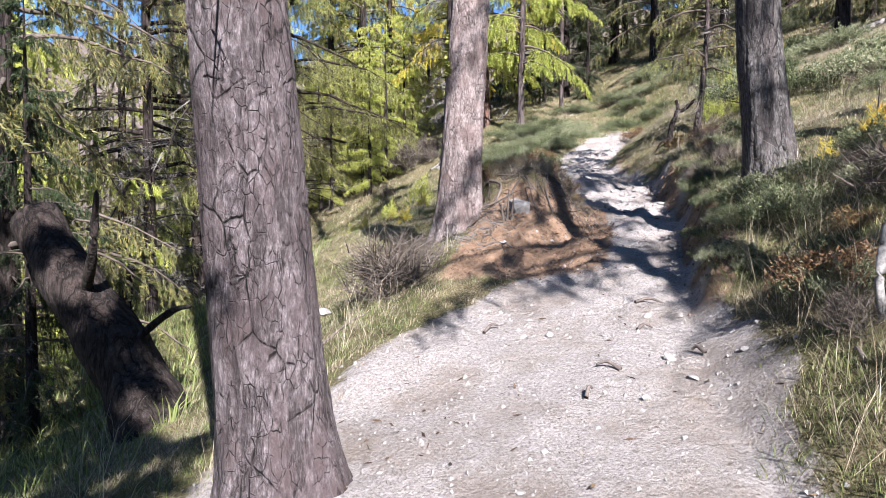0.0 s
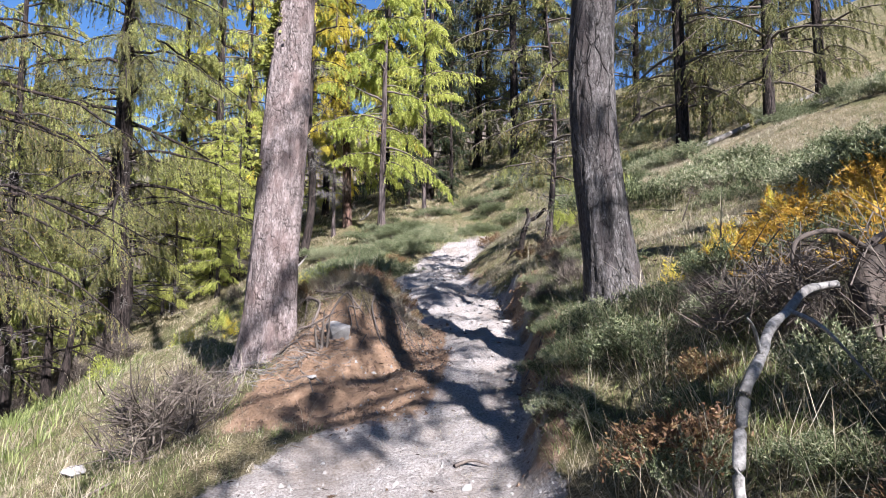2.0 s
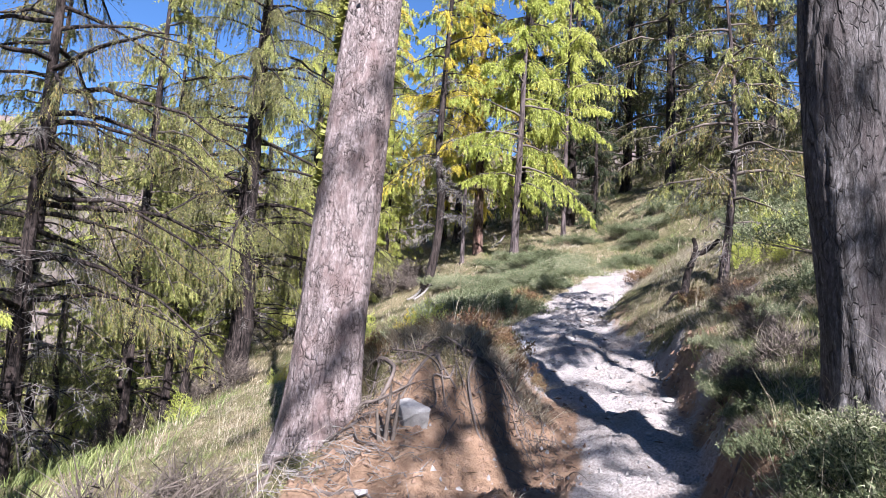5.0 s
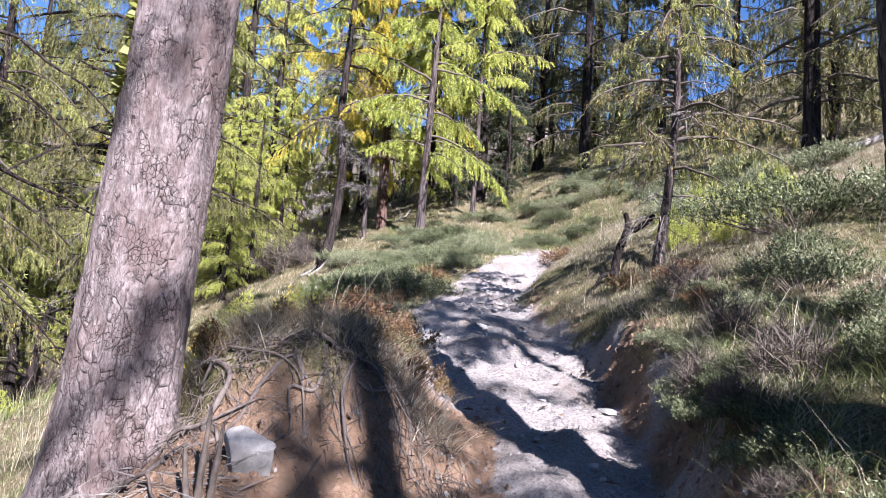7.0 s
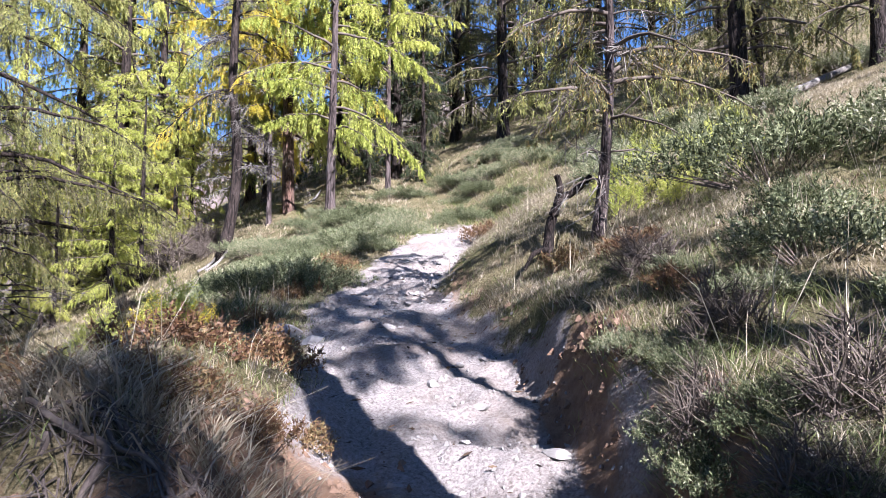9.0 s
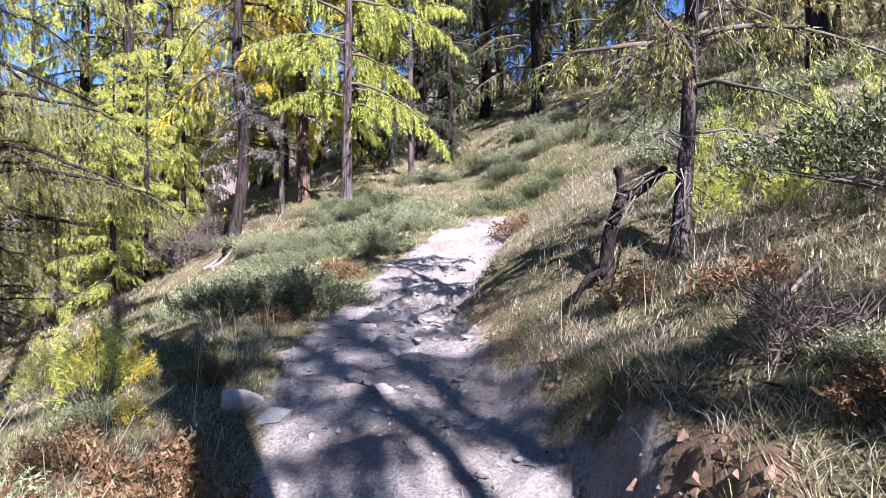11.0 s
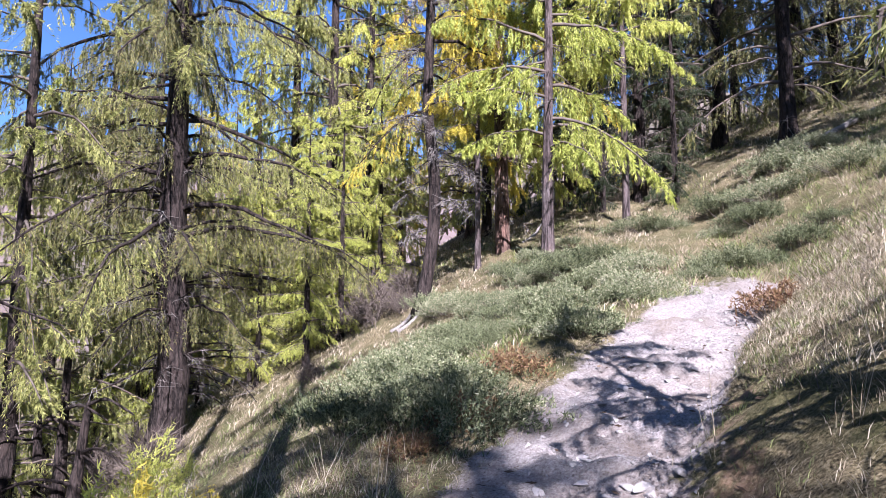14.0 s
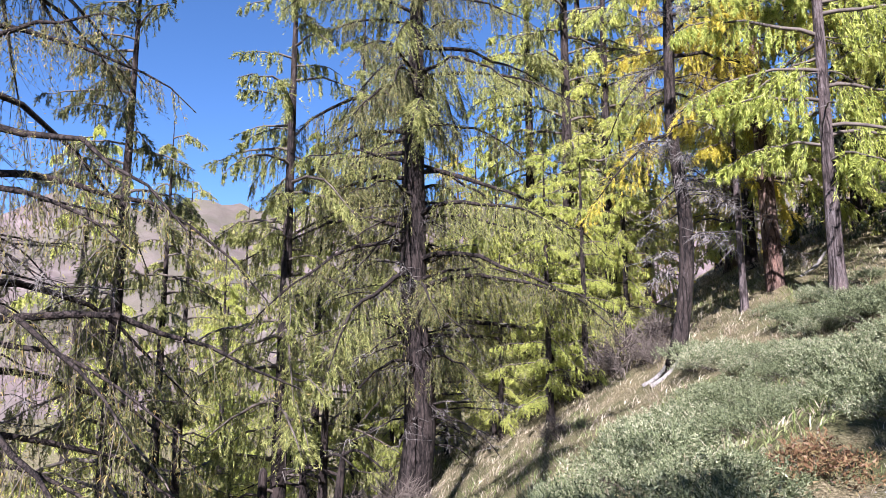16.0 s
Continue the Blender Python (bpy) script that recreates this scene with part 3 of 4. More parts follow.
larch(on_ground(1.75, 25.6, 0.3), 0.185, 14, 2.5, 3.2, BARK_RED, LEAF_YELLOW, "larch with reddish trunk and golden autumn needles", 16,
      lean=(-0.02, 0), branches=64, twigs=76, leaves=24, leaf_len=0.10, shape=0.6, leafmix=LEAF_LIME, dead=12, dead_twigs=40)
larch(on_ground(2.74, 23.2, 0.0), 0.12, 12, 2.1, 2.9, BARK_GREY, LEAF_LIME, "slim larch with pale trunk and fresh green needles", 17,
      lean=(0.015, 0), branches=50, twigs=66, leaves=24, leaf_len=0.11)
larch(on_ground(1.25, 24.8, 0.1), 0.07, 10.5, 2.8, 2.2, BARK_GREY, LEAF_YELLOW, "thin young larch with a bare lower stem and golden crown", 18, branches=40, twigs=50, leaves=22, leaf_len=0.09)
larch(on_ground(4.35, 24.7, 0.1), 0.08, 11, 3.4, 2.4, BARK_GREY, LEAF_LIME, "young larch with fresh green hanging boughs", 22, branches=44, twigs=60, leaves=22, leaf_len=0.10, shape=0.6)
larch(on_ground(-6.1, 15.0, 0.1), 0.15, 15, 3.0, 4.8, BARK_SHADE_DARK, LEAF_DULL, "slender larch with dark sparse downswept boughs", 19,
      branches=64, twigs=60, leaves=14, leaf_len=0.07, dead=50, shape=0.5, dead_twigs=60)
larch(on_ground(4.55, 12.25, 0.1), 0.06, 4.9, 1.15, 1.7, BARK_GREY, LEAF_DULL, "young larch with thin trunk and amber-green needles", 20,
      lean=(0.01, 0.0), bow=(0.14, 0), branches=40, twigs=46, leaves=11, leaf_len=0.06, leafmix=LEAF_GREEN, dead=14, dead_twigs=20)

# background trees: a few built once, then copied over the slopes
FARS = [
    (BARK_SHADE_DARK, LEAF_GREEN, 14, 1.0, 3.4, "feathery green larch on the slope", 31),
    (BARK_SHADE_DARK, LEAF_LIME, 13, 0.8, 3.0, "bright yellow-green larch on the slope", 32),
    (BARK_RED, LEAF_YELLOW, 12, 0.8, 2.7, "golden autumn larch on the slope", 33),
    (BARK_SHADE_DARK, LEAF_DULL, 15, 1.0, 3.8, "dull green larch with dark trunk", 34),
    (BARK_SHADE_DARK, LEAF_DARK, 13, 0.3, 2.8, "dark green spruce on the slope", 35),
]
spots = {
    0: [(-9, 29), (-3.4, 30.5), (-14, 25), (-12, 37), (-20, 33), (-7, 42), (-15.5, 18.5), (-10.5, 21.5), (-7.9, 22.6), (-9.2, 27.0), (-3.0, 27.5)],
    1: [(-2.0, 27.6), (-7.5, 33), (-11.5, 31), (-16, 41), (-0.6, 36), (-20, 26), (-9.4, 25.5), (-13, 21), (-7.6, 12.0), (-25, 30), (-22, 34), (-16, 28.5), (-9.8, 36), (1.0, 29.5), (-12, 27.5), (-17.5, 30), (-4.4, 28.6)],
    2: [(3.6, 31), (-5.2, 37), (0.4, 31), (-13, 40), (-2.4, 33.5)],
    # dull needles at (-5.2, 8.8) stand in for the shade on the left
    3: [(-8.6, 19.0), (-5.2, 8.8), (11.5, 16.0), (10.7, 18.6), (14.2, 17.5), (12.6, 20.5), (11.2, 27.5), (14.5, 24.5), (9.0, 34), (18.5, 24.5), (7.4, 29.5), (8.2, 26.6), (9.8, 30.5), (13.0, 26.0), (16.4, 27.5), (6.2, 30.5)],
    4: [(3.3, 28.0), (5.0, 27.6), (6.6, 31.5), (6, 36), (14, 32), (10.6, 30)],
}
g = np.random.default_rng(77)
for n_far, (bk, lf, tall, cf, reach, label, seed) in enumerate(FARS):
    x0, y0 = spots[n_far][0]
    root = larch(on_ground(x0, y0, 0.1), 0.17, tall, cf, reach, bk, lf, label, seed, branches=66, twigs=44, leaves=24, leaf_len=0.095,
                 split=False, dead=8, category="spruce tree" if n_far == 4 else "larch tree", name="spruce_tree" if n_far == 4 else "larch_tree",
                 lean=(0.01, 0.0), shape=0.8)
    for x, y in spots[n_far][1:]:
        sc = g.uniform(0.85, 1.2)
        c = copy_thing(root, pose(*on_ground(x, y, 0.1), 0, 0, g.uniform(0, 360)))
        c.scale = (sc, sc, sc)
    if n_far in (1, 4):
        # the small spruce at (-4.2, 7.6) is added to darken the shaded left
        low = ((-2.8, 25.6), (-3.9, 25.3), (-1.0, 27.2), (-4.4, 26.0), (-1.9, 25.2), (-7.0, 26.2), (-6.6, 27.6), (-3.2, 26.6), (-1.3, 26.4), (-8.2, 27.4), (-10.4, 23.6), (-2.4, 24.4), (-9.4, 16.8), (-11.6, 18.4), (-4.6, 27.0), (-13.4, 23.0)) if n_far == 1 else ((-4.2, 7.6), (4.0, 26.4), (5.6, 26.2))
        for x, y in low:
            sc = g.uniform(0.34, 0.5)
            c = copy_thing(root, pose(*on_ground(x, y, 0.05), 0, 0, g.uniform(0, 360)))
            c.scale = (sc, sc, sc * 0.9)
# unseen trees added up the slope and behind the start, to shade the path
larch(on_ground(7.6, 2.4, 0.1), 0.16, 4.7, 1.2, 2.4, BARK_GREY, LEAF_GREEN, "unseen dense green larch on the upper slope, added to cast shade", 41, branches=56, twigs=40, leaves=16, leaf_len=0.15, split=False)
larch(on_ground(4.6, -0.4, 0.1), 0.2, 13, 4.8, 3.5, BARK_GREY, LEAF_GREEN, "unseen sparse green larch above the path, added to cast shade", 44, branches=46, twigs=34, leaves=13, leaf_len=0.13, split=False)
larch(on_ground(7.1, 0.3, 0.1), 0.2, 13, 8.2, 2.3, BARK_GREY, LEAF_GREEN, "unseen sparse green larch on the upper slope, added to cast shade", 42, branches=36, twigs=22, leaves=4, leaf_len=0.13, split=False, shape=0.35)
larch(on_ground(0.3, -2.6, 0.1), 0.2, 9.5, 1.4, 2.1, BARK_GREY, LEAF_DULL, "unseen dense dull green larch behind the start, added to cast shade", 43, branches=70, twigs=60, leaves=20, leaf_len=0.15, split=False)

# also out of view: one added to dapple the path, one to darken the left
larch(on_ground(5.4, 4.0, 0.1), 0.13, 10.5, 5.8, 2.0, BARK_GREY, LEAF_GREEN, "unseen airy green larch on the upper slope, added to dapple the path", 46, branches=40, twigs=36, leaves=11, leaf_len=0.11, split=False, shape=0.4)
larch(on_ground(-0.85, -1.7, 0.1), 0.18, 9.0, 1.2, 1.7, BARK_SHADE_DARK, LEAF_DULL, "unseen dense dull green larch on the lower side, added to cast shade", 47, branches=80, twigs=60, leaves=18, leaf_len=0.12, split=False, shape=0.4)
# placed to block sky light on the left; only its low boughs reach into view
larch(on_ground(-3.3, 2.3, 0.1), 0.16, 9, 1.7, 2.1, BARK_SHADE_DARK, LEAF_DULL, "dull olive larch with low boughs beside the path", 45, branches=60, twigs=50, leaves=18, leaf_len=0.08, leafmix=LEAF_GREEN, shape=0.6)


# ---- undergrowth ----
def scatter(n, x0, x1, y0, y1, g, keep):
    x, y = g.uniform(x0, x1, n), g.uniform(y0, y1, n)
    ok = g.random(n) < keep(x, y)
    return x[ok], y[ok]


def blades(name, x, y, g, tall, wide, lean, mat, label, per=7, radius=0.05):
    """Grass in tufts: narrow bent blades, two quads each."""
    n = len(x) * per
    cx, cy = np.repeat(x, per), np.repeat(y, per)
    a = g.uniform(0, 2 * np.pi, n)
    r = radius * np.sqrt(g.random(n))
    bx, by = cx + r * np.cos(a), cy + r * np.sin(a)
    bz = height(bx, by) - 0.01
    h = np.repeat(g.uniform(*tall, len(x)), per) * g.uniform(0.6, 1.2, n)
    out = np.stack([np.cos(a), np.sin(a), 0 * a], -1)
    base = np.stack([bx, by, bz], -1)
    bendy = (g.uniform(*lean, n) * h)[:, None]
    side = np.stack([-np.sin(a + 0.6), np.cos(a + 0.6), 0 * a], -1) * (wide * g.uniform(0.6, 1.3, n))[:, None]
    up = np.array([0, 0, 1.0])
    mid = base + up * (h * 0.6)[:, None] + out * bendy * 0.35
    top = base + up * (h * 0.95)[:, None] + out * bendy
    v = np.stack([base - side, base + side, mid + side * 0.7, mid - side * 0.7, top + side * 0.12, top - side * 0.12], 1)
    o = np.arange(n)[:, None] * 6
    f = np.concatenate([o + [0, 1, 2, 3], o + [3, 2, 4, 5]], 0)
    return tagged(new(name, mesh_from(name, v, f, mat)), label, "grass", kind="stuff")


def off_path(x, y):
    return np.clip(1 - 1.25 * path_amount(x, y), 0, 1) * np.clip(1 - 1.2 * bare_amount(x, y), 0, 1)


gg = np.random.default_rng(9)
x, y = scatter(22000, -3.5, 8.0, 1.2, 17.0, gg, lambda x, y: off_path(x, y) * smooth(0.22, 0.45, fbm(x * 0.8, y * 0.8, 3)))
blades("dry_grass", x, y, gg, (0.03, 0.085), 0.002, (0.4, 1.4), STRAW, "tufts of pale dry straw-coloured grass on the slope", 8, 0.07)
x, y = scatter(22000, -4.5, 8.0, 1.2, 17.0, gg, lambda x, y: off_path(x, y) * smooth(0.25, 0.5, fbm(x * 0.7 + 30, y * 0.7, 3)))
blades("green_grass", x, y, gg, (0.03, 0.085), 0.0021, (0.4, 1.3), GRASS, "short green and yellowing alpine grass", 8, 0.07)
x, y = scatter(9000, 4.2, 10.5, 7.5, 19.0, gg, lambda x, y: off_path(x, y) * smooth(0.3, 0.5, fbm(x * 0.9 + 8, y * 0.9, 3)))
blades("slope_turf", x, y, gg, (0.04, 0.11), 0.0025, (0.6, 1.6), STRAW, "pale dry turf between the junipers", 7, 0.1)
x, y = scatter(520, -3.0, 6.5, 2.5, 15.0, gg, lambda x, y: off_path(x, y))
blades("straw_stalk", x, y, gg, (0.25, 0.6), 0.0018, (0.3, 1.2), STRAW, "long thin dead grass stalks leaning over", 4, 0.05)
x, y = scatter(15000, -16.0, 20.0, 17.0, 34.0, gg, lambda x, y: off_path(x, y))
blades("slope_grass", x, y, gg, (0.05, 0.14), 0.006, (0.6, 1.8), STRAW, "dry grass on the far slope under the larches", 7, 0.16)
x, y = scatter(9000, -10.0, 14.0, 17.0, 30.0, gg, lambda x, y: off_path(x, y) * smooth(0.4, 0.6, fbm(x * 0.5, y * 0.5 + 9, 3)))
blades("slope_green", x, y, gg, (0.06, 0.16), 0.006, (0.6, 1.6), GRASS, "greener grass patches on the far slope", 7, 0.16)
x, y = scatter(4500, -20.0, -2.0, 5.0, 20.0, gg, lambda x, y: off_path(x, y))
blades("hollow_grass", x, y, gg, (0.12, 0.30), 0.007, (0.3, 1.0), GRASS, "green grass on the lower slope", 7, 0.14)


def cushion(name, place, label, category, mat, seed, wide=0.55, tall=0.34, sprays=420, leaves=15, leaf_len=0.036, width=0.075, group="", up=0.8):
    """A low shrub: woody stems, and many short leafy sprays over a ragged mound."""
    g = np.random.default_rng(seed)
    root = thing(name, place, label, category, group)
    th = g.uniform(0, 2 * np.pi, sprays)
    r = wide * np.sqrt(g.random(sprays)) * (0.75 + 0.4 * np.sin(th * 3 + seed) * np.sin(th * 2))
    dome = np.clip(1 - (r / (wide * 1.15)) ** 2, 0.05, 1)
    tip = np.stack([r * np.cos(th), r * np.sin(th), tall * dome * g.uniform(0.6, 1.15, sprays) * (0.75 + 0.45 * np.sin(r * np.cos(th) * 19 + seed) * np.sin(r * np.sin(th) * 17))], -1)
    out = np.stack([np.cos(th), np.sin(th), 0 * th], -1)
    way = unit(out * g.uniform(0.1, 0.9, (sprays, 1)) + np.array([0, 0, up]) * g.uniform(0.4, 1.0, (sprays, 1)) + g.normal(0, 0.25, (sprays, 3)))
    ln = g.uniform(0.08, 0.2, sprays)
    u = g.random((sprays, leaves))
    c = tip[:, None] + way[:, None] * ((u - 0.6) * ln[:, None])[..., None]
    d = unit(way[:, None] * 0.7 + g.normal(0, 0.5, c.shape))
    size = leaf_len * g.uniform(0.6, 1.3, c.shape[:2])
    v, f = needle_tris(c.reshape(-1, 3), d.reshape(-1, 3), size.ravel(), (size * width).ravel(), g)
    part("foliage", mesh_from("foliage", v, f, mat), root, kind="stuff")
    k = g.choice(sprays, 40, replace=False)
    part("stem", mesh_from("stem", *twig_lines(tip[k] * [0.25, 0.25, 0] - [0, 0, 0.08], tip[k], 0.006), TWIG), root, kind="stuff")
    return root


def grow(root, spots, g, lo=0.7, hi=1.35, sink=0.04):
    for x, y in spots:
        sc = g.uniform(lo, hi)
        c = copy_thing(root, pose(*on_ground(x, y, sink), 0, g.uniform(-8, 8), g.uniform(0, 360)))
        c.scale = (sc, sc, sc * g.uniform(0.8, 1.2))


gj = np.random.default_rng(21)
mats = "low spreading juniper shrub with grey-green needles"
jun = [cushion("juniper_shrub", on_ground(4.0, 6.3, 0.04), mats, "shrub", JUNIPER, 51, 0.58, 0.25, 680, 20, 0.027, 0.15, group="junipers on the slope"),
       cushion("juniper_shrub", on_ground(2.0, 16.2, 0.04), mats, "shrub", JUNIPER, 52, 0.75, 0.25, 860, 20, 0.027, 0.15, group="junipers on the slope")]
strip = [(2.0 + 0.45 * k + gj.normal(0, 0.35), 14.6 + 0.75 * k + gj.normal(0, 0.5)) for k in range(0, 7) for _ in range(3)]
strip += [(gj.uniform(1.2, 4.2), gj.uniform(17.2, 22.0)) for _ in range(26)]
strip = [(px, py) for px, py in strip if px - float(line(py, PATH_Y, PATH_X)) < -1.25 or py > 19.3]
more = [(gj.uniform(0.6, 6.8), gj.uniform(17.0, 24.0)) for _ in range(80)]
strip += [(px, py) for px, py in more if (px - float(line(py, PATH_Y, PATH_X)) < -1.3 or py > 20.0) and vnoise(px * 0.7 + 5, py * 0.7) > 0.38]
grow(jun[1], strip, gj, 0.7, 1.2)
slope = []
while len(slope) < 70:
    px, py = gj.uniform(4.6, 13.5), gj.uniform(6.5, 25.0)
    if px - float(line(py, PATH_Y, PATH_X)) > 1.7 and vnoise(px * 0.6, py * 0.6) > 0.36:
        slope.append((px, py))
grow(jun[1], slope[:38], gj, 0.8, 1.5)
grow(jun[0], slope[38:], gj, 0.8, 1.5)
grow(jun[0], [(3.5, 6.3), (3.0, 6.5), (4.3, 6.9), (3.0, 5.9), (3.6, 5.6), (4.4, 5.6), (3.9, 7.9), (4.2, 8.6), (4.4, 9.5), (4.9, 10.2), (2.9, 4.9), (3.3, 4.3), (3.6, 3.6), (4.6, 4.4)], gj, 0.6, 1.0)
grow(jun[0], [(1.4, 13.6), (1.0, 12.6), (0.9, 9.6), (1.35, 10.4), (1.5, 11.4), (0.4, 11.0), (-0.4, 13.2)], gj, 0.4, 0.7)
bil = cushion("bilberry_shrub", on_ground(2.2, 15.3, 0.03), "low reddish-brown autumn bilberry shrub beside the path", "shrub", BILBERRY, 61, 0.35, 0.2, 380, 9, 0.026, 0.22, "bilberries")
grow(bil, [(1.9, 14.9), (2.5, 16.4), (1.75, 10.9), (1.4, 10.0), (1.1, 11.9), (4.2, 12.0), (4.4, 11.2), (3.9, 9.9), (2.9, 3.4), (3.1, 5.2), (2.6, 4.5), (4.9, 17.2), (1.6, 12.9)], gj, 0.7, 1.2)
lime = cushion("larch_seedling", on_ground(0.9, 13.0, 0.03), "bushy little green larch seedling in the grass", "seedling", LEAF_LIME, 71, 0.34, 0.48, 170, 14, 0.042, 0.09, "larch seedlings")
grow(lime, [(5.35, 12.2), (5.9, 12.1), (-0.9, 14.2), (-1.8, 15.6), (5.6, 12.4), (6.1, 12.9), (5.7, 13.5), (-0.3, 15.4), (-2.6, 13.6), (-1.2, 17.5)], gj, 0.6, 1.1)
gold = cushion("larch_seedling", on_ground(0.55, 13.9, 0.03), "small golden larch seedling in the grass", "seedling", LEAF_YELLOW, 72, 0.26, 0.5, 120, 9, 0.05, 0.1, "larch seedlings")
grow(gold, [(-0.5, 12.9), (1.25, 12.4), (1.1, 10.7), (3.75, 6.75), (4.1, 6.6), (4.6, 5.3), (3.5, 7.0), (5.2, 7.4), (-1.5, 14.9), (0.3, 10.0), (0.7, 14.4), (0.2, 14.6), (-0.2, 13.6), (0.95, 13.4), (1.2, 13.0), (-0.9, 15.6), (-2.2, 17.0)], gj, 0.4, 0.8)
rust = cushion("larch_seedling", on_ground(4.3, 5.0, 0.03), "sprawling orange autumn larch seedling on the bank", "seedling", LEAF_ORANGE, 73, 0.5, 0.4, 240, 9, 0.06, 0.12, "larch seedlings")
grow(rust, [(4.1, 5.9), (4.5, 6.1), (4.3, 6.6), (4.9, 6.7), (4.7, 5.6), (5.3, 6.2), (5.0, 5.0), (6.0, 7.0), (4.0, 5.7)], gj, 0.7, 1.1)
brush = cushion("twig_brush", on_ground(-0.15, 7.75, 0.03), "tangle of dead purplish-grey twigs by the trunk", "brushwood", TWIG, 81, 0.4, 0.35, 240, 5, 0.2, 0.02, "dead brush")
grow(brush, [(-0.35, 7.35), (3.4, 3.4), (3.9, 4.2), (-0.2, 24.2), (-1.6, 22.6), (3.6, 5.2), (-6.6, 22.0), (-7.2, 22.8)], gj, 0.8, 1.5)


# ---- dead wood, roots and stones ----
def wood(name, points, r0, r1, mat, seed, sides=12, rough=0.34):
    """A gnarled tapering piece through the given bends."""
    p = np.asarray(points, float)
    t = np.linspace(0, len(p) - 1, len(p) * 7)
    i = np.minimum(t.astype(int), len(p) - 2)
    u = (t - i)[:, None]
    a, b = p[np.maximum(i - 1, 0)], p[i]
    c, d = p[i + 1], p[np.minimum(i + 2, len(p) - 1)]
    q = 0.5 * (2 * b + (c - a) * u + (2 * a - 5 * b + 4 * c - d) * u**2 + (3 * b - a - 3 * c + d) * u**3)
    rough = min(rough, 0.08 + 0.008 / r0)
    rad = np.linspace(r0, r1, len(q)) * (1 + 0.05 * np.sin(np.arange(len(q)) * 0.9 + seed))
    rad[-1] *= 0.3
    return mesh_from(name, *tube(q, rad, sides, seed, rough), mat, True)


def gz(x, y, up=0.0):
    return (x, y, z_at(x, y) + up)


def dead_thing(name, label, category, pieces, mat, group=""):
    """pieces: (part name, points, radius at start, radius at end)."""
    x0, y0, z0 = pieces[0][1][0]
    root = thing(name, (x0, y0, z0), label, category, group)
    for k, (nm, pts, r0, r1) in enumerate(pieces):
        part(nm, wood(nm, np.asarray(pts) - (x0, y0, z0), r0, r1, mat, k * 3.1 + x0), root)
    return root


dead_thing("dead_branch", "bleached grey dead branch leaning on the bank", "branch",
           [("stem", [gz(2.42, 3.82, -0.03), (2.40, 3.84, 0.86), (2.47, 3.92, 1.05), (2.52, 3.95, 1.2), (2.66, 4.05, 1.31), (2.78, 4.16, 1.42), (2.98, 4.3, 1.5), (3.2, 4.45, 1.6), (3.5, 4.6, 1.64)], 0.024, 0.02),
            ("twig", [(2.66, 4.05, 1.31), (2.6, 4.0, 1.42), (2.5, 3.9, 1.47)], 0.01, 0.004),
            ("twig", [(2.98, 4.3, 1.5), (3.0, 4.1, 1.42), (3.1, 3.95, 1.2)], 0.012, 0.004)], LICHENED)
stump_at = gz(3.72, 4.62, -0.05)
sx0, sy0, sz0 = stump_at
dead_thing("tree_stump", "dark rotten stump with broken limbs on the bank", "stump",
           [("trunk", [stump_at, (sx0 - 0.03, sy0, sz0 + 0.25), (sx0 + 0.05, sy0 + 0.03, sz0 + 0.5)], 0.14, 0.05),
            ("limb", [(sx0, sy0, sz0 + 0.45), (sx0 - 0.25, sy0 - 0.05, sz0 + 0.55), (sx0 - 0.5, sy0 - 0.1, sz0 + 0.5), (sx0 - 0.62, sy0 - 0.2, sz0 + 0.36)], 0.021, 0.006),
            ("limb", [(sx0, sy0, sz0 + 0.5), (sx0 + 0.3, sy0 + 0.1, sz0 + 0.6), (sx0 + 0.7, sy0 + 0.2, sz0 + 0.48)], 0.022, 0.007),
            ("limb", [(sx0, sy0, sz0 + 0.3), (sx0 - 0.2, sy0 - 0.2, sz0 + 0.2), (sx0 - 0.3, sy0 - 0.35, sz0 + 0.0)], 0.035, 0.014),
            ("limb", [(sx0, sy0, sz0 + 0.25), (sx0 + 0.25, sy0 - 0.2, sz0 + 0.2), (sx0 + 0.4, sy0 - 0.3, sz0 - 0.1)], 0.035, 0.014)],
           plain("rotten_wood", (0.025, 0.018, 0.014), (0.08, 0.06, 0.05), 22))
bx0, by0, bz0 = gz(4.22, 12.5, -0.05)
dead_thing("tree_snag", "short dark forked dead snag with a bent arm", "snag",
           [("stem", [(bx0 - 0.05, by0, bz0), (bx0, by0 + 0.03, bz0 + 0.3), (bx0 + 0.1, by0 + 0.08, bz0 + 0.55), (bx0 + 0.12, by0 + 0.08, bz0 + 0.68), (bx0 + 0.09, by0 + 0.08, bz0 + 0.8)], 0.055, 0.026),
            ("arm", [(bx0 + 0.1, by0 + 0.08, bz0 + 0.6), (bx0 + 0.22, by0 + 0.06, bz0 + 0.62), (bx0 + 0.38, by0 - 0.05, bz0 + 0.78)], 0.036, 0.03),
            ("root", [(bx0 - 0.02, by0, bz0 + 0.08), (bx0 - 0.2, by0 - 0.1, bz0 + 0.05), (bx0 - 0.32, by0 - 0.15, bz0 - 0.12)], 0.035, 0.012)], BARK_SHADE_DARK)
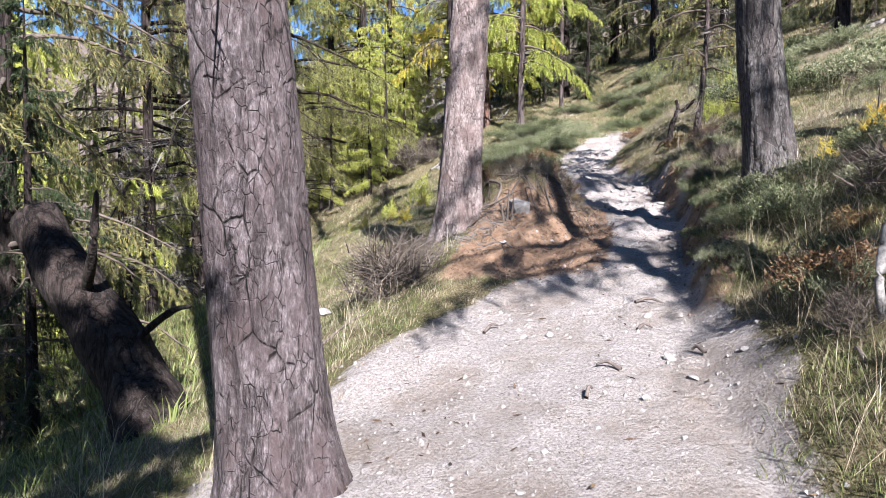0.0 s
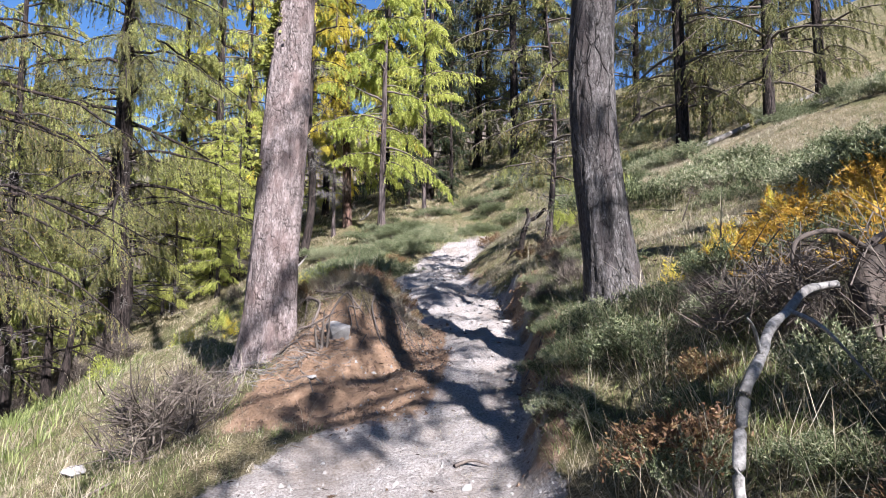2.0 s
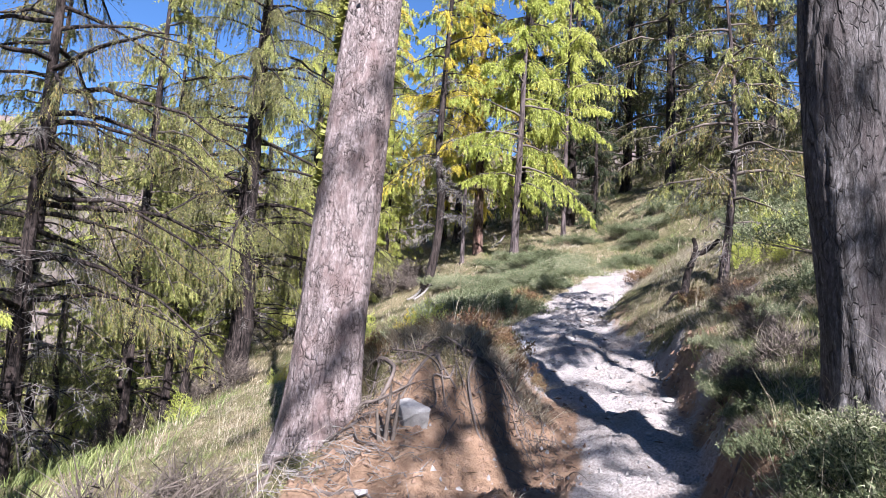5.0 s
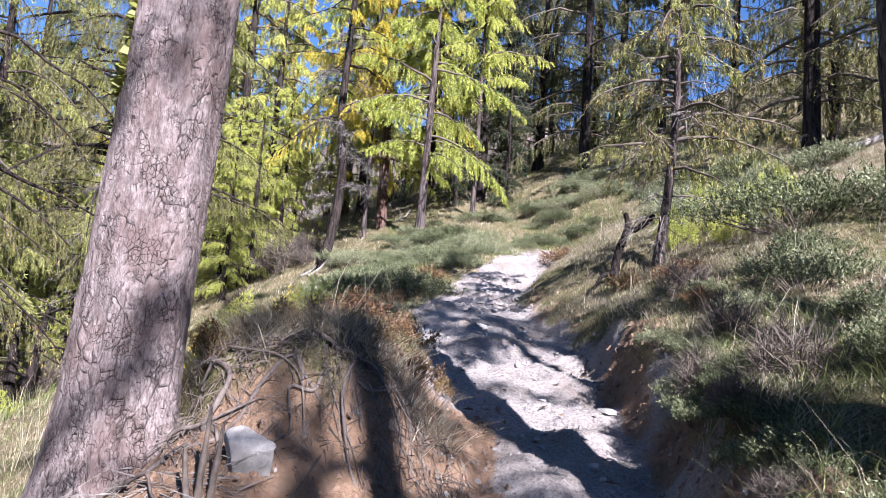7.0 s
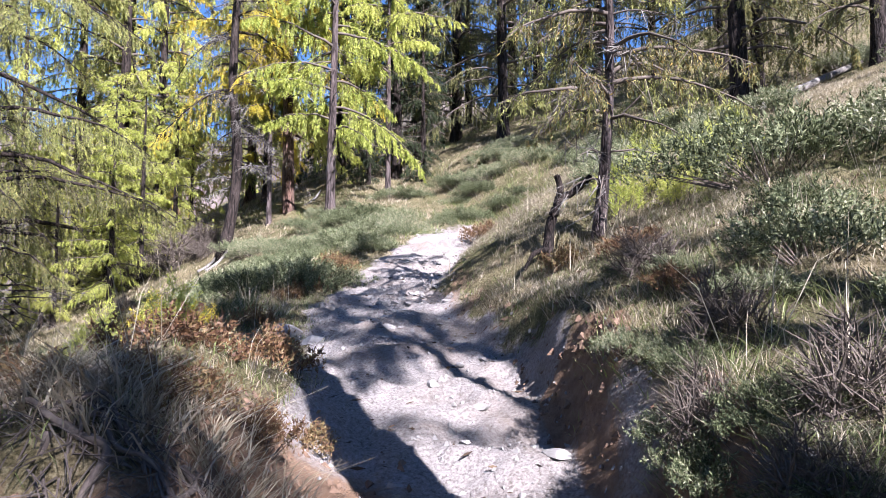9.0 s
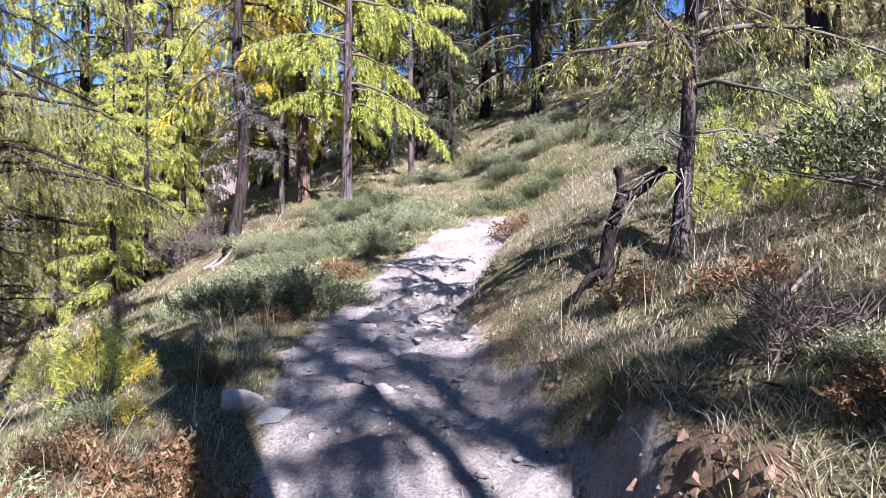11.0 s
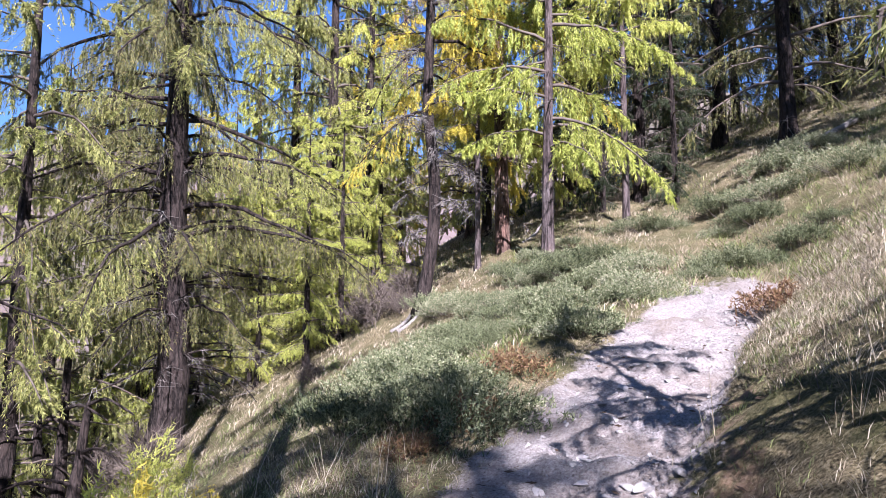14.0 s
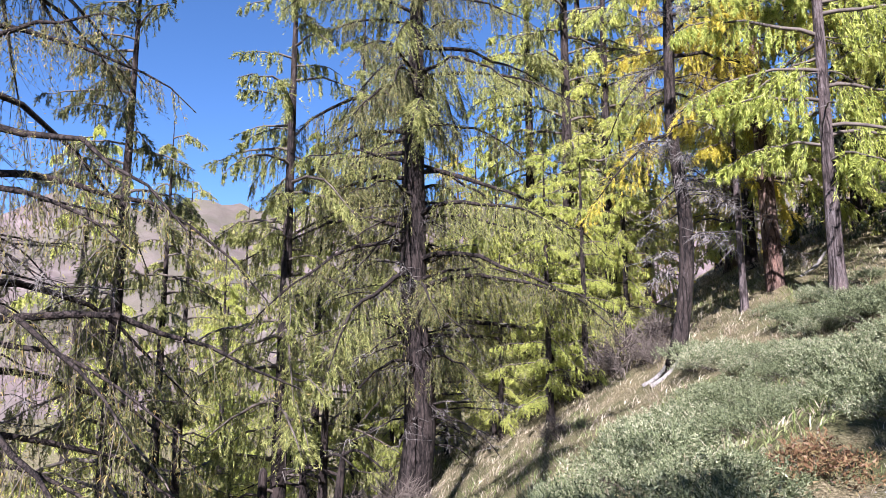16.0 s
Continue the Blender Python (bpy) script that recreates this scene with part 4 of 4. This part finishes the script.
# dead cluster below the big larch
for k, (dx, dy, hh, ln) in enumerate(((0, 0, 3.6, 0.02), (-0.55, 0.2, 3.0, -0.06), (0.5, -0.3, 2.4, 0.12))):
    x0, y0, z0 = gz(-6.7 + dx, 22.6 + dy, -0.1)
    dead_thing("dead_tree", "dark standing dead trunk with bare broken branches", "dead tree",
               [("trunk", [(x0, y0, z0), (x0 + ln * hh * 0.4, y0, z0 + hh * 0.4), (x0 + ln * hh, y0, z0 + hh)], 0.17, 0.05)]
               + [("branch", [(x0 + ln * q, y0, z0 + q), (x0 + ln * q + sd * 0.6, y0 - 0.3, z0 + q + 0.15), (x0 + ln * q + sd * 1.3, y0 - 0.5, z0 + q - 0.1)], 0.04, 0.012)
                  for q, sd in ((0.8, -1), (1.4, 1), (1.9, -1), (2.3, 1))], BARK_SHADE_DARK, "dead trunks")
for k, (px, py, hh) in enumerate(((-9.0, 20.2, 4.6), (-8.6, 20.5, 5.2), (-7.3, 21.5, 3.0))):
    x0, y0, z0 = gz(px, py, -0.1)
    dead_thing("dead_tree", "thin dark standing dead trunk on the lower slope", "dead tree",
               [("trunk", [(x0, y0, z0), (x0 + 0.03, y0, z0 + hh * 0.5), (x0 + 0.05, y0, z0 + hh)], 0.13, 0.08)], BARK_SHADE_DARK, "dead trunks")
# the near-black bark also carries the deep shade behind the first larch
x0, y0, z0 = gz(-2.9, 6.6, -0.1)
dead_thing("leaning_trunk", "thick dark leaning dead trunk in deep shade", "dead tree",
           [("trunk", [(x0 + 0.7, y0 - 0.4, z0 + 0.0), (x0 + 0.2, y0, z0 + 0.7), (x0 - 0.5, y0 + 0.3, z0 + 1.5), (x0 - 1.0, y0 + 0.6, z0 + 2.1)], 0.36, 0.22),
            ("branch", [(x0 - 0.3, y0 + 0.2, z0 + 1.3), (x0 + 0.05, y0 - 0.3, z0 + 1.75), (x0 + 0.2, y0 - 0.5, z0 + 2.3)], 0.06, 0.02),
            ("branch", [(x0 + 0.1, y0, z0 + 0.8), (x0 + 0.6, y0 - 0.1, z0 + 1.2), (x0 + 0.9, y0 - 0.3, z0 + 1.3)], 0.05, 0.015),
            ("root", [(x0 + 0.6, y0 - 0.4, z0 + 0.15), (x0 + 0.95, y0 - 0.7, z0 + 0.1), (x0 + 1.2, y0 - 0.9, z0 - 0.05)], 0.12, 0.04)], BARK_SHADE_DARK)
# bleached root spurs at the foot of the crooked larch
for dx, dy in ((-0.5, -0.4), (-0.3, -0.7), (1.9, 2.2)):
    x0, y0, z0 = gz(0.27 + dx, 23.5 + dy, 0.02)
    dead_thing("dead_branch", "bleached broken branch lying at the foot of a larch", "branch",
               [("stem", [(x0, y0, z0), (x0 + 0.25, y0 + 0.1, z0 + 0.2), (x0 + 0.45, y0 + 0.2, z0 + 0.5)], 0.05, 0.02)], DEADWOOD, "fallen branches")
# fallen logs high on the slope
for px, py, ln, an in ((9.6, 16.8, 2.6, 0.1), (11.6, 15.4, 2.2, -0.25), (7.4, 24.2, 2.4, 0.5), (12.4, 18.2, 3.0, 0.2)):
    p0, p1 = gz(px, py, 0.07), gz(px + ln * math.cos(an), py + ln * math.sin(an), 0.06)
    pm = ((p0[0] + p1[0]) / 2, (p0[1] + p1[1]) / 2, max((p0[2] + p1[2]) / 2, z_at((p0[0] + p1[0]) / 2, (p0[1] + p1[1]) / 2) + 0.1))
    dead_thing("fallen_log", "bleached grey fallen log lying on the slope", "log", [("stem", [p0, pm, p1], 0.085, 0.05)], DEADWOOD, "fallen logs")

# roots of the bank
gr = np.random.default_rng(33)
ROOTS = [((1.15, 8.95), (1.45, 8.8), (1.62, 8.68), (1.72, 8.5), 0.04), ((1.5, 9.1), (1.75, 9.05), (1.95, 9.0), (2.1, 8.98), 0.028),
         ((0.55, 8.35), (0.85, 8.4), (1.15, 8.55), (1.35, 8.5), 0.035), ((0.5, 8.1), (0.75, 8.0), (0.95, 7.9), (1.1, 7.7), 0.035),
         ((0.35, 8.0), (0.5, 7.8), (0.75, 7.65), (0.95, 7.6), 0.045), ((0.2, 8.0), (0.15, 7.75), (0.05, 7.5), (-0.1, 7.3), 0.05),
         ((0.45, 8.05), (0.7, 7.85), (0.8, 7.6), (0.85, 7.4), 0.025), ((1.0, 8.75), (1.2, 8.55), (1.3, 8.35), (1.45, 8.2), 0.022),
         ((3.3, 7.2), (3.1, 7.0), (2.95, 6.75), (2.8, 6.6), 0.04), ((3.2, 7.4), (2.95, 7.4), (2.75, 7.5), (2.6, 7.6), 0.035)]
for p0, p1, p2, p3, rr in ROOTS:
    way = np.array([p0, p1, p2, p3])
    pts = [gz(*(way[k // 3] + (way[min(k // 3 + 1, 3)] - way[k // 3]) * (k % 3) / 3), -0.006 if 0 < k < 9 else -0.03) for k in range(10)]
    dead_thing("tree_root", "exposed gnarled larch root in the bare earth", "root", [("root", pts, rr * 0.5, rr * 0.2)], ROOT, "roots of the bank")
gk = np.random.default_rng(91)
for k in range(15):
    x0, y0 = gk.uniform(0.45, 2.0), gk.normal(8.82, 0.1)
    an, ln = gk.choice([gk.uniform(-0.9, 0.0), gk.uniform(-3.2, -2.3), gk.uniform(-2.0, -1.2)]), gk.uniform(0.25, 0.6)
    way, rr = [], gk.uniform(0.007, 0.02)
    for q in np.linspace(0, 1, 6):
        way.append(gz(x0 + q * ln * math.cos(an) + gk.normal(0, 0.04), y0 + q * ln * math.sin(an) + gk.normal(0, 0.035), float(0.045 * math.sin(math.pi * q) + gk.normal(0, 0.012)) - 0.01))
    dead_thing("tree_root", "gnarled grey larch root over the lip of the bank", "root", [("root", way, rr, rr * 0.35)], ROOT, "roots of the bank")
for k in range(6):
    an = gk.uniform(-2.6, -0.3)
    way, rr = [], gk.uniform(0.01, 0.022)
    ln = gk.uniform(0.35, 0.7)
    for q in np.linspace(0, 1, 6):
        rd = 0.24 + q * ln
        way.append(gz(0.36 + rd * math.cos(an + 0.25 * q) + gk.normal(0, 0.02), 8.6 + rd * math.sin(an + 0.25 * q), float(0.05 * math.sin(math.pi * q) + gk.normal(0, 0.01))))
    dead_thing("tree_root", "grey root spreading from the foot of the larch", "root", [("root", way, rr, rr * 0.3)], ROOT, "roots of the bank")
# fibrous roots and dead twigs matted under the lip
nf = 900
fx, fy = gr.uniform(0.45, 2.05, nf), gr.normal(8.62, 0.17, nf)
fb = np.stack([fx, fy, height(fx, fy) + gr.uniform(0.0, 0.05, nf)], -1)
ft = fb + np.stack([gr.normal(0.02, 0.09, nf), -gr.uniform(0.02, 0.2, nf), gr.normal(-0.07, 0.06, nf)], -1)
tagged(new("root_mat", mesh_from("root_mat", *twig_lines(fb, ft, 0.0035), ROOT)), "mat of fine dark roots hanging under the bank's lip", "roots", kind="stuff")
nf = 260
fx, fy = gr.normal(0.62, 0.3, nf), gr.normal(7.9, 0.2, nf)
fb = np.stack([fx, fy, height(fx, fy) + gr.uniform(0.0, 0.06, nf)], -1)
ft = fb + gr.normal(0, 0.13, (nf, 3)) * [1, 0.7, 0.5]
tagged(new("twig_litter", mesh_from("twig_litter", *twig_lines(fb, ft, 0.004), DEADWOOD)), "tangle of grey dead twigs at the foot of the larch", "twigs", kind="stuff")
for k in range(18):
    x0, y0 = gr.uniform(0.5, 2.0), gr.uniform(8.3, 8.95)
    x1, y1 = x0 + gr.uniform(-0.15, 0.25), y0 - gr.uniform(0.1, 0.35)
    dead_thing("tree_root", "thin rootlet hanging from the bank", "root",
               [("root", [gz(x0, y0, -0.01), gz((x0 * 2 + x1) / 3, (y0 * 2 + y1) / 3, 0.012), gz((x0 + x1 * 2) / 3, (y0 + y1 * 2) / 3, 0.012), gz(x1, y1, 0.0)], 0.006, 0.0025)], ROOT, "roots of the bank")
x0, y0, z0 = gz(0.9, 8.0, -0.05)
for dx, hh, ln in ((0.0, 0.40, 0.015), (0.045, 0.34, 0.02), (-0.03, 0.24, -0.02)):
    dead_thing("broken_stub", "short upright splintered grey stub of dead root", "stub",
               [("stem", [(x0 + dx, y0, z0), (x0 + dx + ln, y0, z0 + hh * 0.6), (x0 + dx + ln * 1.5, y0, z0 + hh)], 0.017, 0.006)], TWIG, "root stubs")


def rock(place, size, seed, label, mat=STONE, group="stones"):
    """An angular boulder: a cut-faced lump, weathered."""
    bm = bmesh.new()
    bmesh.ops.create_icosphere(bm, subdivisions=4 if size[0] > 0.1 else 2, radius=1.0)
    g = np.random.default_rng(seed)
    planes = [(Vector(unit(g.normal(size=3))), g.uniform(0.38, 0.68)) for _ in range(12)]
    for v in bm.verts:
        for nrm, d in planes:
            over = v.co.dot(nrm) - d
            if over > 0:
                v.co -= nrm * over
        v.co += v.co.normalized() * 0.035 * noise.fractal(v.co * 2.2 + Vector((seed, 0, 0)), 0.8, 2.0, 4)
        v.co = Vector((v.co.x * size[0], v.co.y * size[1], v.co.z * size[2]))
    me = bpy.data.meshes.new("stone")
    bm.to_mesh(me)
    bm.free()
    me.materials.append(mat)
    ob = new("stone", me)
    ob.location = place
    ob.rotation_euler = (g.uniform(-0.2, 0.2), g.uniform(-0.2, 0.2), g.uniform(0, 6))
    return tagged(ob, label, "stone", group)


rock(gz(1.08, 8.16, 0.02), (0.2, 0.15, 0.14), 12, "angular pale grey rock stuck in the bank")
rock(gz(0.82, 7.62, 0.0), (0.07, 0.05, 0.04), 4, "small pale stone in the reddish bank")
rock(gz(1.85, 12.3, 0.02), (0.19, 0.13, 0.1), 5, "pale grey boulder at the path's edge", PALE_STONE)
rock(gz(2.08, 12.15, 0.0), (0.14, 0.12, 0.09), 6, "pale grey stone at the path's edge", PALE_STONE)
rock(gz(-1.1, 7.87, 0.0), (0.2, 0.14, 0.08), 7, "flat whitish stone in the grass", PALE_STONE)
rock(gz(-0.9, 4.9, 0.0), (0.13, 0.1, 0.05), 8, "flat whitish stone in the grass", PALE_STONE)
for k in range(46):
    py = gr.uniform(2.6, 17.0)
    px = float(line(py, PATH_Y, PATH_X)) + gr.normal(0, 0.38)
    sz = gr.uniform(0.015, 0.05)
    rock(gz(px, py, sz * 0.2), (sz * 1.3, sz, sz * 0.7), 100 + k, "small loose stone on the dusty path", STONE, "loose stones on the path")
for k in range(34):
    py = gr.uniform(8.5, 17.5)
    px = float(line(py, PATH_Y, PATH_X)) + gr.choice([-1, 1]) * gr.uniform(0.1, 0.42)
    sz = gr.uniform(0.04, 0.10)
    rock(gz(px, py, -sz * 0.15), (sz * 1.4, sz, sz * 0.55), 200 + k, "flat grey stone set in the trodden path", STONE, "stones in the path")
for k in range(48):
    py = gr.uniform(12.2, 16.2)
    px = float(line(py, PATH_Y, PATH_X)) + gr.normal(0.0, 0.2)
    sz = gr.uniform(0.025, 0.07)
    rock(gz(px, py, -sz * 0.15), (sz * 1.5, sz * 1.1, sz * 0.6), 300 + k, "pale flat stone half sunk in the rocky path", PALE_STONE if k % 3 else STONE, "stones in the path")
for px, py, an, ln in ((1.3, 4.6, 2.6, 0.16), (1.6, 5.3, 0.4, 0.14), (1.0, 4.2, 1.0, 0.1), (4.0, 10.6, 0.5, 0.6), (1.75, 5.9, 0.2, 0.25), (0.5, 5.5, 0.9, 0.2), (1.9, 4.8, 2.0, 0.12), (-0.9, 6.4, 0.6, 0.5), (2.2, 3.6, 1.4, 0.15)):
    p0, p1 = gz(px, py, 0.012), gz(px + ln * math.cos(an), py + ln * math.sin(an), 0.02)
    dead_thing("stick", "dry broken stick lying on the ground", "stick", [("stem", [p0, ((p0[0] + p1[0]) / 2, (p0[1] + p1[1]) / 2 + 0.02, (p0[2] + p1[2]) / 2 + 0.03), p1], 0.014, 0.007)], ROOT, "fallen sticks")

# lichen on the shaded side of the bank larch
gl = np.random.default_rng(4)
n = 3000
hh = 1.9 + 2.2 * gl.random(n) ** 0.8
th = np.pi * 1.12 + gl.normal(0, 0.28, n)
rad = 0.265 * (1 - hh / 17) ** 0.8 * 0.95
c = np.stack([0.36 + 0.055 * hh + rad * np.cos(th), 8.6 + rad * np.sin(th), z_at(0.36, 8.6) - 0.1 + hh], -1)
keep = fbm(hh * 2.2, th * 2.0, 3) > 0.5
c = c[keep]
out = unit(np.stack([np.cos(th[keep]), np.sin(th[keep]), -0.3 + 0 * c[:, 0]], -1) + gl.normal(0, 0.4, c.shape))
tagged(new("lichen", mesh_from("lichen", *leaf_quads(c, out, gl.uniform(0.03, 0.07, len(c)), gl.uniform(0.012, 0.025, len(c)), gl), MOSS)),
       "yellow-green lichen tufts on the larch trunk", "lichen", kind="stuff")

# grit, clods and needle litter
def crumbs(name, x, y, g, size, mat, label, category):
    """Many little four-sided lumps lying on the ground."""
    n = len(x)
    base = np.array([[1, 0, -0.4], [-0.4, 0.9, -0.4], [-0.5, -0.8, -0.4], [0.05, 0, 0.75], [0.3, 0.6, 0.35]])
    tri = np.array([[0, 1, 4], [4, 1, 3], [0, 4, 3], [1, 2, 3], [2, 0, 3]])
    a, sc = g.uniform(0, 2 * np.pi, n), g.uniform(*size, n) * g.uniform(0.6, 1.2, n)
    rot = np.stack([np.stack([np.cos(a), -np.sin(a), 0 * a], -1), np.stack([np.sin(a), np.cos(a), 0 * a], -1), np.stack([0 * a, 0 * a, 1 + 0 * a], -1)], 1)
    v = np.einsum("nij,kj->nki", rot, base) * sc[:, None, None] * g.uniform(0.6, 1.2, (n, 1, 3)) + np.stack([x, y, height(x, y)], -1)[:, None]
    f = (np.arange(n)[:, None, None] * 5 + tri[None]).reshape(-1, 3)
    return tagged(new(name, mesh_from(name, v, f, mat)), label, category, kind="stuff")


gc = np.random.default_rng(88)
x, y = scatter(24000, -1.5, 5.8, 1.5, 18.5, gc, lambda x, y: path_amount(x, y) * 0.55)
crumbs("gravel", x, y, gc, (0.006, 0.026), STONE, "fine grey grit scattered over the path", "gravel")
CLOD = plain("earth_clod", (0.08, 0.045, 0.028), (0.2, 0.13, 0.09), 30)
x, y = scatter(16000, -0.5, 3.8, 5.6, 13.0, gc, lambda x, y: np.clip(bare_amount(x, y), 0, 1) * 0.7)
crumbs("earth_clod", x, y, gc, (0.008, 0.035), CLOD, "reddish earth crumbs and clods on the bank", "earth")
x, y = scatter(5200, -2.0, 5.5, 1.5, 17.0, gc, lambda x, y: 0.25 + 0.6 * smooth(0.5, 0.65, fbm(x * 1.3, y * 1.3, 3)))
p = np.stack([x, y, height(x, y) + 0.004], -1)
d = unit(np.stack([gc.normal(size=len(x)), gc.normal(size=len(x)), gc.normal(0, 0.15, len(x))], -1))
LITTER = leafy("litter", [(0.05, (0.025, 0.016, 0.012)), (0.6, (0.08, 0.05, 0.03)), (0.95, (0.17, 0.125, 0.07))], 0.1)
tagged(new("needle_litter", mesh_from("needle_litter", *leaf_quads(p, d, gc.uniform(0.03, 0.10, len(x)), gc.uniform(0.003, 0.010, len(x)), gc), LITTER)),
       "brown needles, bark flakes and twig litter on the ground", "litter", kind="stuff")
# turf fringe hanging over the bank's lip
x, y = gc.uniform(0.5, 2.0, 420), gc.normal(8.95, 0.14, 420)
blades("turf_fringe", x, y, gc, (0.08, 0.2), 0.003, (0.9, 2.2), STRAW, "dry turf hanging over the lip of the bank", 7, 0.06)
grow(bil, [(0.75, 8.9), (1.1, 9.05), (1.5, 9.15), (1.8, 9.4), (0.9, 9.3), (2.0, 9.9)], gj, 0.5, 0.8)
# turf and brush overhanging the cut on the upper side
yy = gc.uniform(5.8, 12.5, 420)
xx = line(yy, PATH_Y, PATH_X) + gc.normal(0.86, 0.08, 420)
blades("bank_fringe", xx, yy, gc, (0.05, 0.12), 0.002, (0.8, 2.0), STRAW, "dry grass hanging over the cut bank", 7, 0.06)
grow(jun[0], [(float(line(v, PATH_Y, PATH_X)) + 1.15 + 0.25 * math.sin(v * 5), v) for v in (6.2, 6.9, 7.9, 8.5, 9.3, 10.1, 10.7)], gj, 0.4, 0.75)
grow(brush, [(3.5, 8.3), (3.7, 9.2), (4.0, 10.4)], gj, 0.4, 0.7)
# heath, brush and bent stalks on the bank beside the start of the walk
gh = np.random.default_rng(62)
heath = [(float(gh.uniform(2.2, 5.0)), float(gh.uniform(2.6, 6.6))) for _ in range(46)]
heath = [(px, py) for px, py in heath if px - float(line(py, PATH_Y, PATH_X)) > 1.15]
grow(jun[0], heath[:20], gj, 0.35, 0.7)
grow(bil, heath[20:28], gj, 0.5, 0.9)
grow(brush, heath[28:], gj, 0.5, 0.9)
x, y = scatter(900, 1.7, 5.0, 2.4, 6.8, gh, lambda x, y: off_path(x, y))
blades("straw_stalk", x, y, gh, (0.2, 0.5), 0.0016, (0.6, 1.9), STRAW, "long thin bent dead stalks over the heath", 3, 0.05)
x, y = scatter(4200, 1.4, 5.5, 1.6, 7.0, gh, lambda x, y: off_path(x, y) * smooth(0.35, 0.6, fbm(x * 1.4 + 3, y * 1.4, 3)))
blades("tussock_grass", x, y, gh, (0.05, 0.13), 0.002, (0.5, 1.6), GRASS, "short yellow-green tussocks on the bank", 9, 0.06)
x, y = scatter(7000, 3.6, 9.5, 9.5, 19.5, gh, lambda x, y: off_path(x, y) * smooth(0.35, 0.55, fbm(x * 1.0 + 70, y * 1.0, 3)))
blades("heath_grass", x, y, gh, (0.03, 0.08), 0.0024, (0.5, 1.5), STRAW, "pale bleached grass on the sunny slope", 8, 0.08)
# dead heather twigs through the slope
nt = 9000
x, y = scatter(nt, -2.5, 8.0, 2.0, 21.0, gh, lambda x, y: off_path(x, y) * smooth(0.42, 0.62, fbm(x * 1.1 + 50, y * 1.1, 3)))
tb = np.stack([x, y, height(x, y)], -1)
tt = tb + np.stack([gh.normal(0, 0.06, len(x)), gh.normal(0, 0.06, len(x)), gh.uniform(0.03, 0.14, len(x))], -1)
tagged(new("heather_twig", mesh_from("heather_twig", *twig_lines(tb, tt, 0.0035), TWIG)), "dead purplish heather twigs among the turf", "heather", kind="stuff")
# dark shrubs hanging over the cut beside the path
gv = np.random.default_rng(18)
for v in np.arange(5.6, 9.6, 0.22):
    grow(jun[0], [(float(line(v, PATH_Y, PATH_X)) + 0.78 + 0.12 * math.sin(v * 7), float(v))], gv, 0.3, 0.5)
grow(brush, [(float(line(v, PATH_Y, PATH_X)) + 0.72, v) for v in (5.9, 6.6, 7.4, 8.1, 8.8)], gv, 0.3, 0.5)
x, y = scatter(2200, 2.0, 4.6, 5.4, 10.2, gv, lambda x, y: smooth(0.55, 0.7, x - line(y, PATH_Y, PATH_X)) * (1 - smooth(1.2, 1.6, x - line(y, PATH_Y, PATH_X))))
blades("bank_grass", x, y, gv, (0.05, 0.14), 0.0022, (0.8, 2.2), GRASS, "rough grass along the top of the cut bank", 7, 0.05)
# litter and clods that lie on the open dust at the start
x, y = scatter(2600, -2.0, 2.4, 2.0, 7.6, gv, lambda x, y: path_amount(x, y) * smooth(0.45, 0.7, fbm(x * 1.2 + 20, y * 1.2, 3)))
blades("sparse_turf", x, y, gv, (0.015, 0.045), 0.002, (0.8, 2.4), STRAW, "thin trodden turf in the dust", 8, 0.06)
grow(brush, [(-0.9, 24.6), (-1.8, 25.4), (-0.3, 25.2), (-6.0, 23.2), (-6.8, 23.6), (-5.0, 23.0), (-7.6, 22.4)], gv, 1.2, 2.2)
# bright shoots beside the young larch
grow(lime, [(4.9, 12.5), (5.15, 12.0), (5.3, 12.7), (5.0, 13.1)], gv, 0.5, 0.9)
nt = 320
tb = np.array(stump_at) + gv.normal(0, 1, (nt, 3)) * [0.38, 0.25, 0.09] + [0, 0, 0.4]
tt = tb + gv.normal(0, 0.14, (nt, 3)) - [0, 0, 0.05]
tagged(new("dead_twigs", mesh_from("dead_twigs", *twig_lines(tb, tt, 0.0045), TWIG)), "tangle of dead dark twigs round a rotten stump", "twigs", kind="stuff")
